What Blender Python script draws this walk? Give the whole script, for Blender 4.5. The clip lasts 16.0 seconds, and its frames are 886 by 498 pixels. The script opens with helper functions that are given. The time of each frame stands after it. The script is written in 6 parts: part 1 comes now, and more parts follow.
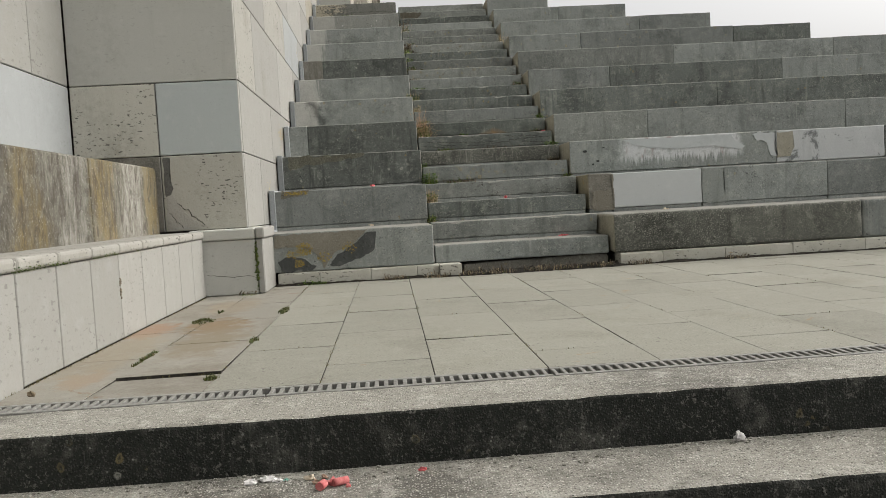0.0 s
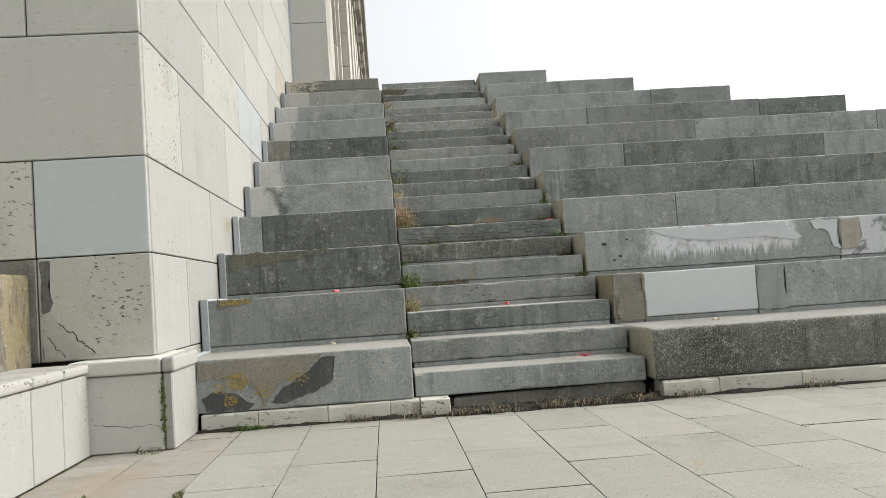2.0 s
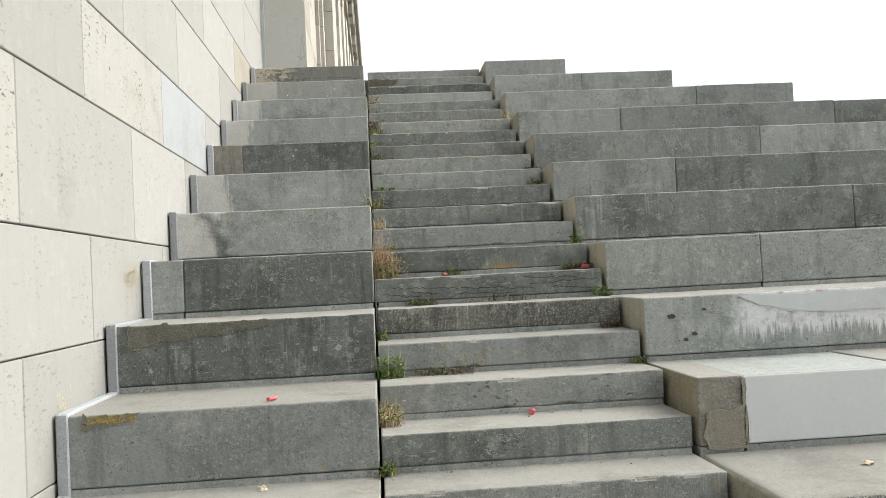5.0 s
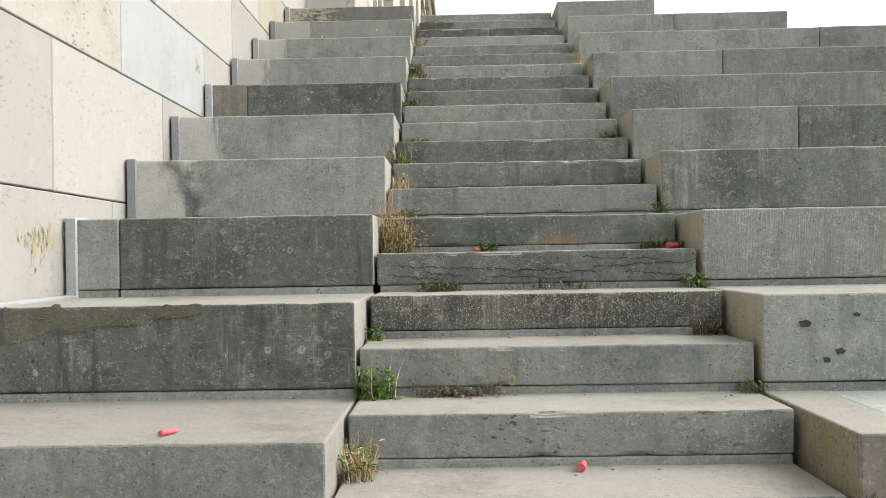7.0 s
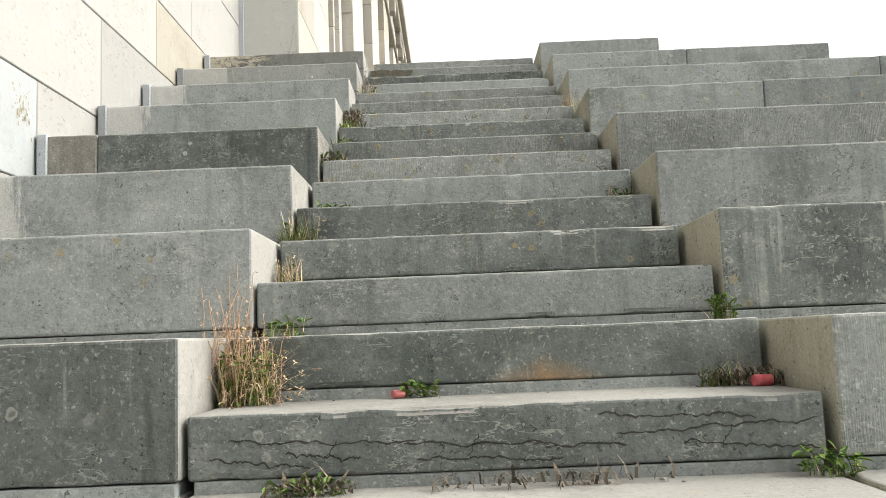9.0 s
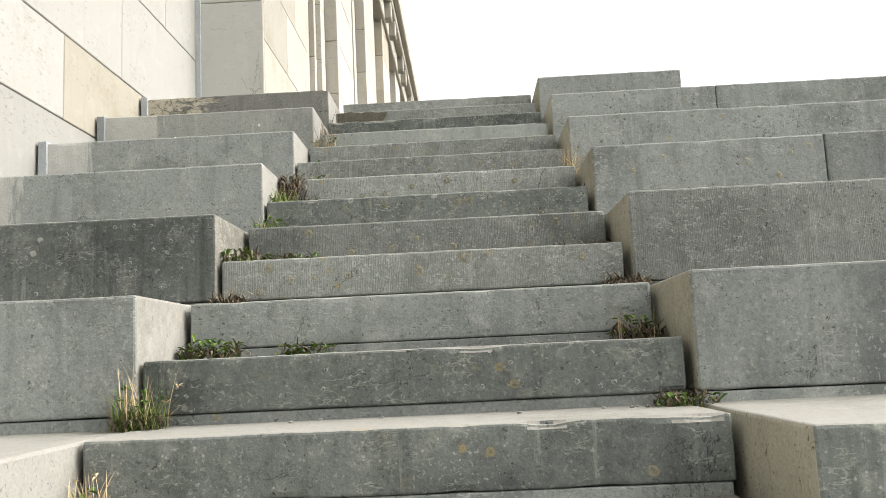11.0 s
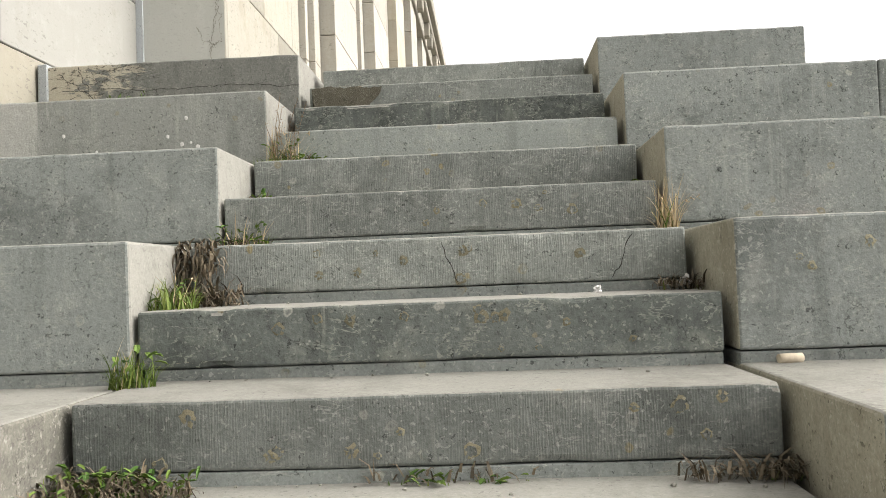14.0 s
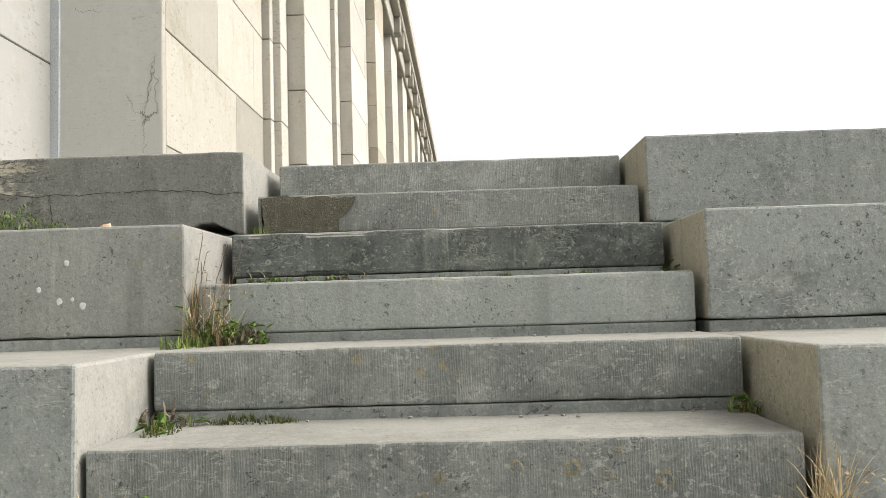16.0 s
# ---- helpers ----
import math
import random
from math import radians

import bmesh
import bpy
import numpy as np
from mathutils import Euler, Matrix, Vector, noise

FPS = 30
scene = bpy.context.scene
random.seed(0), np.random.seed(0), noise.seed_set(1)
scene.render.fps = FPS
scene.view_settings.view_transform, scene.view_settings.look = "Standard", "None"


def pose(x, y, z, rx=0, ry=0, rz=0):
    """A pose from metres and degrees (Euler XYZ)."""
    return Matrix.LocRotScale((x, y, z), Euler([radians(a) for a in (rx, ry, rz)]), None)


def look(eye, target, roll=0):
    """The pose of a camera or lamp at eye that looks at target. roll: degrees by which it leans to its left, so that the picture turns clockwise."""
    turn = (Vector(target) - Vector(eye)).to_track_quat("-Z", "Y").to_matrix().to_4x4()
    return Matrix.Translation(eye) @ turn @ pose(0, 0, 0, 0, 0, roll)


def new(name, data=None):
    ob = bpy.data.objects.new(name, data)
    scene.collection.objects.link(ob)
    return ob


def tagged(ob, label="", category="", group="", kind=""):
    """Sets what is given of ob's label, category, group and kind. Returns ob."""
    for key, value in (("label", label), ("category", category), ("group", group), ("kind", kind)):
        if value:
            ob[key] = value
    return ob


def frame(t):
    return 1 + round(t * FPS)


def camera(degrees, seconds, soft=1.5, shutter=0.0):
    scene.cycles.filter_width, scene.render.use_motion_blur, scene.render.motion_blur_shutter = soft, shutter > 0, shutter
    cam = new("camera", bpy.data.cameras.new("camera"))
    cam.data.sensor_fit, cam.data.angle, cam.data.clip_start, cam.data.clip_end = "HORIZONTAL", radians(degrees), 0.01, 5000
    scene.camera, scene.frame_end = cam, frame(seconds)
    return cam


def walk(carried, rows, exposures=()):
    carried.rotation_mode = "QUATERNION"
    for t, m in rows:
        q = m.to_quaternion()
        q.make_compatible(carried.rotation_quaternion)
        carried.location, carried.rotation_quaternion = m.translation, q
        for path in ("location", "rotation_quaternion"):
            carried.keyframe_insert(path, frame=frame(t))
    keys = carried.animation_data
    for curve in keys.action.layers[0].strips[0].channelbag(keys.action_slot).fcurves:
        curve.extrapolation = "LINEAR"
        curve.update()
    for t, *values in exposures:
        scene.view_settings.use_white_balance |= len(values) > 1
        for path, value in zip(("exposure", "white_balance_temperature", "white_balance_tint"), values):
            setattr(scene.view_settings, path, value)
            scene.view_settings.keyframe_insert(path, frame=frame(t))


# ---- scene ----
cam = camera(56.1, 16.0, soft=0.5)
PATH = [
    (0, (-0.361, -7.125, 0.621), (-0.239, -5.131, 0.51), -3.3),
    (0.5, (-0.291, -6.71, 0.621), (-0.124, -4.717, 0.641), -3.6),
    (1, (-0.247, -6.212, 0.613), (-0.012, -4.226, 0.659), -3.7),
    (1.5, (-0.148, -5.715, 0.688), (0.048, -3.726, 0.765), -4.4),
    (2, (-0.15, -5.37, 0.788), (-0.004, -3.378, 0.883), -3.8),
    (2.5, (-0.116, -5.031, 0.91), (0.021, -3.036, 0.973), -3.1),
    (3, (-0.083, -4.719, 1.037), (-0.014, -2.721, 1.1), -3.8),
    (3.5, (-0.116, -4.39, 1.184), (0.003, -2.396, 1.274), -3.3),
    (4, (-0.046, -4.03, 1.331), (0.119, -2.038, 1.39), -3.3),
    (4.2, (-0.018, -3.891, 1.377), (0.147, -1.899, 1.429), -3.5),
    (6.3, (0.173, -2.226, 1.349), (0.271, -0.23, 1.432), -0.3),
    (6.5, (0.235, -2.121, 1.338), (0.296, -0.123, 1.391), -0.4),
    (7, (0.389, -1.703, 1.348), (0.355, 0.297, 1.365), -1.0),
    (7.5, (0.484, -1.31, 1.341), (0.453, 0.69, 1.351), -1.2),
    (8, (0.554, -0.835, 1.354), (0.576, 1.163, 1.44), -1.8),
    (8.5, (0.648, -0.304, 1.412), (0.646, 1.689, 1.579), -2.3),
    (9, (0.643, 0.243, 1.526), (0.632, 2.231, 1.74), -2.3),
    (9.2, (0.616, 0.395, 1.578), (0.628, 2.378, 1.837), -2.3),
    (11.3, (0.941, 1.569, 2.155), (0.855, 3.551, 2.415), -2.9),
    (11.5, (0.937, 1.677, 2.21), (0.824, 3.657, 2.469), -2.8),
    (12, (0.879, 1.971, 2.379), (0.782, 3.952, 2.637), -1.0),
    (12.5, (0.907, 2.313, 2.513), (0.733, 4.29, 2.76), -1.8),
    (13, (0.908, 2.596, 2.614), (0.76, 4.585, 2.761), -3.3),
    (13.5, (0.911, 2.869, 2.742), (0.851, 4.868, 2.791), -2.9),
    (14, (0.927, 3.112, 2.898), (0.82, 5.108, 2.969), -2.2),
    (14.5, (0.865, 3.396, 3.038), (0.787, 5.392, 3.144), -1.8),
    (15, (0.861, 3.67, 3.132), (0.822, 5.667, 3.24), -1.9),
    (15.5, (0.852, 3.927, 3.292), (0.784, 5.922, 3.415), -2.1),
    (16, (0.82, 4.227, 3.494), (0.771, 6.222, 3.629), -1.7),
]
walk(cam, [(t, look(eye, target, roll)) for t, eye, target, roll in PATH],
     exposures=[(0.0, -0.34, 6640, 10), (0.6, -0.18, 6580, 10), (1.5, 0.03, 6480, 10), (2.2, 0.19, 6420, 10), (3.0, 0.26, 6450, 10), (4.2, 0.30, 6450, 10), (6.3, 0.36, 6560, 10), (7.0, 0.36, 6600, 10), (8.0, 0.42, 6600, 10), (9.0, 0.6, 6550, 10),
                (11.5, 0.50, 6650, 10), (12.5, 0.42, 6700, 10), (14.0, 0.42, 6700, 10), (16.0, 0.38, 6650, 10)])

# ---- sky, sun, exposure ----
SUN_AZ, SUN_EL = 86.0, 40.0        # degrees: bearing from +y towards +x, height
world = bpy.data.worlds.new("hazy_sky")
world.use_nodes = True
scene.world = world
wn, wl = world.node_tree.nodes, world.node_tree.links
bg = wn["Background"]
sky = wn.new("ShaderNodeTexSky")
sky.sky_type, sky.sun_disc = "NISHITA", False
sky.sun_elevation, sky.sun_rotation = radians(SUN_EL), radians(SUN_AZ)
sky.dust_density, sky.air_density, sky.ozone_density = 6.0, 1.0, 1.0
hs = wn.new("ShaderNodeHueSaturation")
hs.inputs["Saturation"].default_value = 0.10
hs.inputs["Value"].default_value = 1.8
wl.new(sky.outputs[0], hs.inputs["Color"])
wl.new(hs.outputs[0], bg.inputs["Color"])
bg.inputs["Strength"].default_value = 0.15
sun_data = bpy.data.lights.new("sun", "SUN")
sun_data.energy, sun_data.angle, sun_data.color = 0.95, radians(40), (1.0, 0.95, 0.85)
sun = new("sun", sun_data)
a, e = radians(SUN_AZ), radians(SUN_EL)
sun.matrix_world = look((30 * math.sin(a) * math.cos(e), 30 * math.cos(a) * math.cos(e), 30 * math.sin(e)), (0, 0, 0))

# ---- materials ----


def mat_base(name, rough=0.9):
    m = bpy.data.materials.new(name)
    m.use_nodes = True
    nt = m.node_tree
    b = nt.nodes["Principled BSDF"]
    b.inputs["Roughness"].default_value = rough
    b.inputs["Specular IOR Level"].default_value = 0.25
    return m, nt, b


def put_node(nt, kind, **kw):
    n = nt.nodes.new(kind)
    for k, v in kw.items():
        n.inputs[k].default_value = v
    return n


def position(nt, scale=(1, 1, 1)):
    """World position, stretched, so that the pattern runs on from stone to stone but never repeats."""
    g = nt.nodes.new("ShaderNodeNewGeometry")
    m = nt.nodes.new("ShaderNodeMapping")
    m.inputs["Scale"].default_value = scale
    nt.links.new(g.outputs["Position"], m.inputs["Vector"])
    return m.outputs[0]


def noise_of(nt, vec, scale, detail=6, rough=0.6, dist=0.0):
    n = put_node(nt, "ShaderNodeTexNoise", Scale=scale, Detail=detail, Roughness=rough, Distortion=dist)
    nt.links.new(vec, n.inputs["Vector"])
    return n.outputs[0]


def ramp(nt, fac, lo, hi, v0=0.0, v1=1.0):
    n = put_node(nt, "ShaderNodeMapRange", **{"From Min": lo, "From Max": hi, "To Min": v0, "To Max": v1})
    nt.links.new(fac, n.inputs["Value"])
    return n.outputs[0]


def math2(nt, op, a, b):
    n = nt.nodes.new("ShaderNodeMath")
    n.operation = op
    for i, v in enumerate((a, b)):
        if isinstance(v, (int, float)):
            n.inputs[i].default_value = v
        else:
            nt.links.new(v, n.inputs[i])
    return n.outputs[0]


def mix(nt, fac, c1, c2, mode="MIX"):
    n = nt.nodes.new("ShaderNodeMix")
    n.data_type, n.blend_type = "RGBA", mode
    for sock, v in ((n.inputs[0], fac), (n.inputs[6], c1), (n.inputs[7], c2)):
        if isinstance(v, (int, float)):
            sock.default_value = v
        elif isinstance(v, tuple):
            sock.default_value = (*v, 1)
        else:
            nt.links.new(v, sock)
    return n.outputs[2]


def stone(name, base, stain, light, stain_amount=0.5, lichen=0.0, pores=0.0, comb=0.0, streak=0.45, grain=0.25, speckle=0.0,
          bump=0.5, vary=0.25, blotch=None, blotch_amount=0.0, scribble=0.0, wash=None, rust_at=None, stains=(), bands=False, lime=None, algae=None, flake=None):
    m, nt, b = mat_base(name)
    base, stain, light = (tuple(0.585 * c for c in col) for col in (base, stain, light))
    p = position(nt)
    big = noise_of(nt, p, 1.7, 7, 0.62, 0.4)
    mid = noise_of(nt, p, 9.0, 8, 0.65)
    fine = noise_of(nt, p, 120.0, 4, 0.7)
    rough_big = math2(nt, "ADD", big, math2(nt, "MULTIPLY", math2(nt, "SUBTRACT", noise_of(nt, p, 26.0, 8, 0.7), 0.5), 0.45))
    col = mix(nt, ramp(nt, rough_big, 0.60 - 0.3 * stain_amount, 0.82 - 0.3 * stain_amount, 0, 0.8), base, stain)
    col = mix(nt, ramp(nt, mid, 0.54, 0.68, 0, 0.5), col, light)
    g4 = min(1.0, grain * 4)
    pit = noise_of(nt, p, 55.0, 5, 0.65)
    col = mix(nt, ramp(nt, pit, 0.55, 0.63, 0, 0.36 * g4), col, stain)
    pock = noise_of(nt, p, 78.0, 3, 0.55, 0.6)
    pock = math2(nt, "MULTIPLY", ramp(nt, pock, 0.63, 0.66, 0, 0.75 * g4), ramp(nt, noise_of(nt, p, 7.0, 4), 0.42, 0.58, 0.15, 1))
    col = mix(nt, pock, col, tuple(0.35 * c for c in stain))
    fleck = noise_of(nt, p, 80.0, 3, 0.55, 0.4)
    col = mix(nt, math2(nt, "MULTIPLY", ramp(nt, fleck, 0.605, 0.635, 0, 0.8 * g4), ramp(nt, noise_of(nt, p, 5.0, 4), 0.4, 0.6, 0.25, 1)), col, light)
    if scribble:
        ln = noise_of(nt, position(nt, (0.75, 1, 2.3)), 10.0, 4, 0.6, 0.35)
        line = ramp(nt, math2(nt, "ABSOLUTE", math2(nt, "SUBTRACT", ln, 0.5), 0.0), 0.004, 0.016, scribble, 0)
        col = mix(nt, math2(nt, "MULTIPLY", line, ramp(nt, noise_of(nt, p, 6.5, 4, 0.6), 0.50, 0.58)), col, light)
        ln2 = noise_of(nt, p, 4.5, 6, 0.6, 0.4)
        line2 = ramp(nt, math2(nt, "ABSOLUTE", math2(nt, "SUBTRACT", ln2, 0.47), 0.0), 0.002, 0.006, 0.8 * scribble, 0)
        col = mix(nt, math2(nt, "MULTIPLY", line2, ramp(nt, noise_of(nt, p, 3.3, 2), 0.56, 0.62)), col, (0.03, 0.03, 0.028))
    if streak:
        run = noise_of(nt, position(nt, (9, 9, 0.8)), 1.6, 6, 0.6)
        col = mix(nt, ramp(nt, run, 0.54, 0.70, 0, streak), col, stain)
        run2 = noise_of(nt, position(nt, (21, 21, 1.1)), 1.3, 7, 0.7)
        col = mix(nt, math2(nt, "MULTIPLY", ramp(nt, run2, 0.56, 0.66, 0, streak), ramp(nt, noise_of(nt, p, 2.2, 3), 0.5, 0.6)), col, light)
    if blotch:
        bl = noise_of(nt, p, 3.1, 9, 0.7, 0.8)
        col = mix(nt, ramp(nt, bl, 0.66 - 0.25 * blotch_amount, 0.7 - 0.2 * blotch_amount, 0, 0.8), col, blotch)
    if lichen:
        v = put_node(nt, "ShaderNodeTexVoronoi", Scale=17.0, Randomness=1.0)
        w = nt.nodes.new("ShaderNodeVectorMath")
        w.operation = "ADD"
        wob = put_node(nt, "ShaderNodeTexNoise", Scale=30.0, Detail=3.0)
        nt.links.new(p, wob.inputs["Vector"])
        sc = nt.nodes.new("ShaderNodeVectorMath")
        sc.operation = "SCALE"
        sc.inputs["Scale"].default_value = 0.03
        nt.links.new(wob.outputs[1], sc.inputs[0])
        nt.links.new(p, w.inputs[0])
        nt.links.new(sc.outputs[0], w.inputs[1])
        nt.links.new(w.outputs[0], v.inputs["Vector"])
        spot = ramp(nt, v.outputs["Distance"], 0.20, 0.26, 1, 0)
        hole = ramp(nt, v.outputs["Distance"], 0.08, 0.17, 0.15, 0.8)
        sel = ramp(nt, noise_of(nt, p, 2.3, 2, 0.5), 0.52, 0.62, 0, lichen)
        pick = ramp(nt, math2(nt, "FRACT", math2(nt, "MULTIPLY", v.outputs["Color"], 7.0), 0.0), 0.62, 0.68, 0, 1)
        f = math2(nt, "MULTIPLY", math2(nt, "MULTIPLY", spot, hole), math2(nt, "MULTIPLY", sel, pick))
        tint = nt.nodes.new("ShaderNodeSeparateColor")
        nt.links.new(v.outputs["Color"], tint.inputs[0])
        col = mix(nt, f, col, mix(nt, ramp(nt, tint.outputs[1], 0.55, 0.6), (0.36, 0.36, 0.315), (0.26, 0.21, 0.10)))
        # fine white flecks
        v2 = put_node(nt, "ShaderNodeTexVoronoi", Scale=55.0)
        nt.links.new(p, v2.inputs["Vector"])
        fl = math2(nt, "MULTIPLY", ramp(nt, v2.outputs["Distance"], 0.14, 0.22, 1, 0), ramp(nt, mid, 0.5, 0.6, 0, 0.55 * lichen))
        col = mix(nt, fl, col, (0.42, 0.42, 0.38))
    h = mid
    if comb:
        wv = put_node(nt, "ShaderNodeTexWave", Scale=46.0, Distortion=11.0, Detail=5.0)
        wv.wave_type, wv.bands_direction = "BANDS", "X"
        nt.links.new(position(nt, (1, 0.2, 0.15)), wv.inputs["Vector"])
        cf = math2(nt, "MULTIPLY", ramp(nt, wv.outputs[1], 0.35, 0.7), math2(nt, "MULTIPLY", ramp(nt, noise_of(nt, p, 3.6, 5), 0.42, 0.62, 0.15, comb), ramp(nt, noise_of(nt, position(nt, (1, 1, 0.5)), 38.0, 5, 0.7), 0.36, 0.6)))
        col = mix(nt, math2(nt, "MULTIPLY", cf, 0.55), col, light)
        h = math2(nt, "ADD", h, math2(nt, "MULTIPLY", cf, 0.4))
    if pores:
        pv = put_node(nt, "ShaderNodeTexNoise", Scale=22.0, Detail=5.0, Roughness=0.6)
        nt.links.new(position(nt, (1, 1, 2.4)), pv.inputs["Vector"])
        pf = math2(nt, "MULTIPLY", ramp(nt, pv.outputs[0], 0.59, 0.64, 0, 1), ramp(nt, noise_of(nt, p, 2.6, 3), 0.42, 0.6, 0, pores))
        col = mix(nt, pf, col, (0.10, 0.095, 0.085))
        h = math2(nt, "SUBTRACT", h, math2(nt, "MULTIPLY", pf, 1.5))
    if speckle:
        sv = put_node(nt, "ShaderNodeTexVoronoi", Scale=120.0)
        nt.links.new(p, sv.inputs["Vector"])
        sm = ramp(nt, sv.outputs["Distance"], 0.2, 0.45, 1, 0)
        sw = nt.nodes.new("ShaderNodeSeparateColor")
        nt.links.new(sv.outputs["Color"], sw.inputs[0])
        col = mix(nt, math2(nt, "MULTIPLY", sm, speckle), col, mix(nt, sw.outputs[0], stain, light))
        h = math2(nt, "ADD", h, math2(nt, "MULTIPLY", sm, 0.22))
    if rust_at:
        xyz = nt.nodes.new("ShaderNodeSeparateXYZ")
        nt.links.new(p, xyz.inputs[0])
        dx = math2(nt, "ABSOLUTE", math2(nt, "SUBTRACT", xyz.outputs[0], rust_at[0]), 0.0)
        dz = math2(nt, "ABSOLUTE", math2(nt, "SUBTRACT", xyz.outputs[2], rust_at[1]), 0.0)
        dd = math2(nt, "ADD", dx, math2(nt, "MULTIPLY", dz, 2.6))
        rf = math2(nt, "MULTIPLY", ramp(nt, dd, 0.02, 0.2, 0.75, 0), ramp(nt, noise_of(nt, p, 18.0, 6), 0.3, 0.6, 0.4, 1))
        col = mix(nt, rf, col, (0.34, 0.20, 0.085))
    if wash:
        xyz = nt.nodes.new("ShaderNodeSeparateXYZ")
        nt.links.new(p, xyz.inputs[0])
        run3 = noise_of(nt, position(nt, (38, 0.2, 1.0)), 1.0, 6, 0.75)
        edge = math2(nt, "SUBTRACT", 1.165, math2(nt, "MULTIPLY", run3, 0.42))
        wx = math2(nt, "ADD", xyz.outputs[0], math2(nt, "MULTIPLY", noise_of(nt, p, 9.0, 5), 0.22))
        wf = math2(nt, "MULTIPLY", ramp(nt, math2(nt, "SUBTRACT", xyz.outputs[2], edge), -0.02, 0.025), math2(nt, "MULTIPLY", ramp(nt, wx, 2.16, 2.26), ramp(nt, wx, 3.52, 3.44)))
        wf = math2(nt, "MULTIPLY", wf, ramp(nt, noise_of(nt, p, 16.0, 7, 0.7), 0.36, 0.5, 0.45, 1))
        col = mix(nt, wf, col, (0.50, 0.51, 0.51))
        rust = math2(nt, "MULTIPLY", wf, ramp(nt, noise_of(nt, position(nt, (7, 1, 3)), 1.6, 4), 0.58, 0.68, 0, 0.6))
        col = mix(nt, rust, col, (0.20, 0.12, 0.10))
    for sx, sy, rx, ry, tint_col, amount in stains:
        xyz = nt.nodes.new("ShaderNodeSeparateXYZ")
        nt.links.new(p, xyz.inputs[0])
        dx = math2(nt, "ABSOLUTE", math2(nt, "MULTIPLY", math2(nt, "SUBTRACT", xyz.outputs[0], sx), 1 / rx), 0.0)
        dy = math2(nt, "ABSOLUTE", math2(nt, "MULTIPLY", math2(nt, "SUBTRACT", xyz.outputs[1], sy), 1 / ry), 0.0)
        dd = math2(nt, "ADD", math2(nt, "ADD", math2(nt, "MULTIPLY", dx, dx), math2(nt, "MULTIPLY", dy, dy)), math2(nt, "MULTIPLY", math2(nt, "SUBTRACT", noise_of(nt, p, 9.0, 9, 0.75), 0.5), 4.0))
        col = mix(nt, ramp(nt, dd, 0.25, 1.0, amount, 0), col, tint_col)
    if lime:
        xyz = nt.nodes.new("ShaderNodeSeparateXYZ")
        nt.links.new(p, xyz.inputs[0])
        drip = noise_of(nt, position(nt, (13, 1, 1.3)), 1.0, 8, 0.75, 0.4)
        lx = math2(nt, "ADD", xyz.outputs[0], math2(nt, "MULTIPLY", math2(nt, "SUBTRACT", drip, 0.5), 0.55))
        lf = math2(nt, "MULTIPLY", ramp(nt, lx, lime, lime - 0.05), ramp(nt, noise_of(nt, p, 7.0, 8, 0.72), 0.3, 0.55, 0.6, 1.0))
        col = mix(nt, lf, col, (0.41, 0.41, 0.38))
        if algae:
            rx = math2(nt, "SUBTRACT", math2(nt, "ADD", xyz.outputs[0], math2(nt, "MULTIPLY", math2(nt, "SUBTRACT", xyz.outputs[2], algae[1]), 0.45)), algae[0])
            rx = math2(nt, "ADD", rx, math2(nt, "MULTIPLY", math2(nt, "SUBTRACT", noise_of(nt, p, 9.0, 9, 0.75), 0.5), 0.32))
            rf = ramp(nt, math2(nt, "ABSOLUTE", rx, 0.0), 0.0, 0.085, 0.7, 0)
            col = mix(nt, rf, col, (0.035, 0.038, 0.034))
    if flake:
        xyz = nt.nodes.new("ShaderNodeSeparateXYZ")
        nt.links.new(p, xyz.inputs[0])
        fn = noise_of(nt, position(nt, (2.2, 1, 6)), 2.6, 9, 0.68, 0.7)
        fx = math2(nt, "ADD", fn, ramp(nt, xyz.outputs[0], -1.42, flake, 0.20, -0.30))
        col = mix(nt, ramp(nt, fx, 0.50, 0.54, 0, 0.9), col, (0.44, 0.405, 0.32))
        vein = noise_of(nt, position(nt, (1.2, 1, 3)), 4.5, 6, 0.6, 0.8)
        vf = ramp(nt, math2(nt, "ABSOLUTE", math2(nt, "SUBTRACT", vein, 0.5), 0.0), 0.004, 0.014, 0.85, 0)
        col = mix(nt, math2(nt, "MULTIPLY", vf, ramp(nt, xyz.outputs[0], -0.7, -0.95)), col, (0.045, 0.04, 0.03))
        damp = noise_of(nt, position(nt, (5, 1, 1.5)), 1.6, 7, 0.7)
        col = mix(nt, ramp(nt, damp, 0.52, 0.66, 0, 0.4), col, (0.075, 0.08, 0.072))
    if bands:
        xyz = nt.nodes.new("ShaderNodeSeparateXYZ")
        nt.links.new(p, xyz.inputs[0])
        ph = math2(nt, "ADD", math2(nt, "MULTIPLY", math2(nt, "ADD", xyz.outputs[1], 2.85), 6.2832 / 1.15), math2(nt, "MULTIPLY", math2(nt, "SUBTRACT", noise_of(nt, position(nt, (2, 2, 0.6)), 2.6, 5), 0.5), 4.0))
        wv2 = math2(nt, "COSINE", ph, 0.0)
        thin = noise_of(nt, position(nt, (8, 8, 2.4)), 1.6, 9, 0.78, 0.8)
        wide = noise_of(nt, position(nt, (5, 5, 1.6)), 1.4, 9, 0.75, 0.6)
        col = mix(nt, math2(nt, "MULTIPLY", ramp(nt, wv2, 0.1, 0.75, 0, 0.8), ramp(nt, wide, 0.40, 0.6, 0.25, 1)), col, (0.150, 0.112, 0.045))
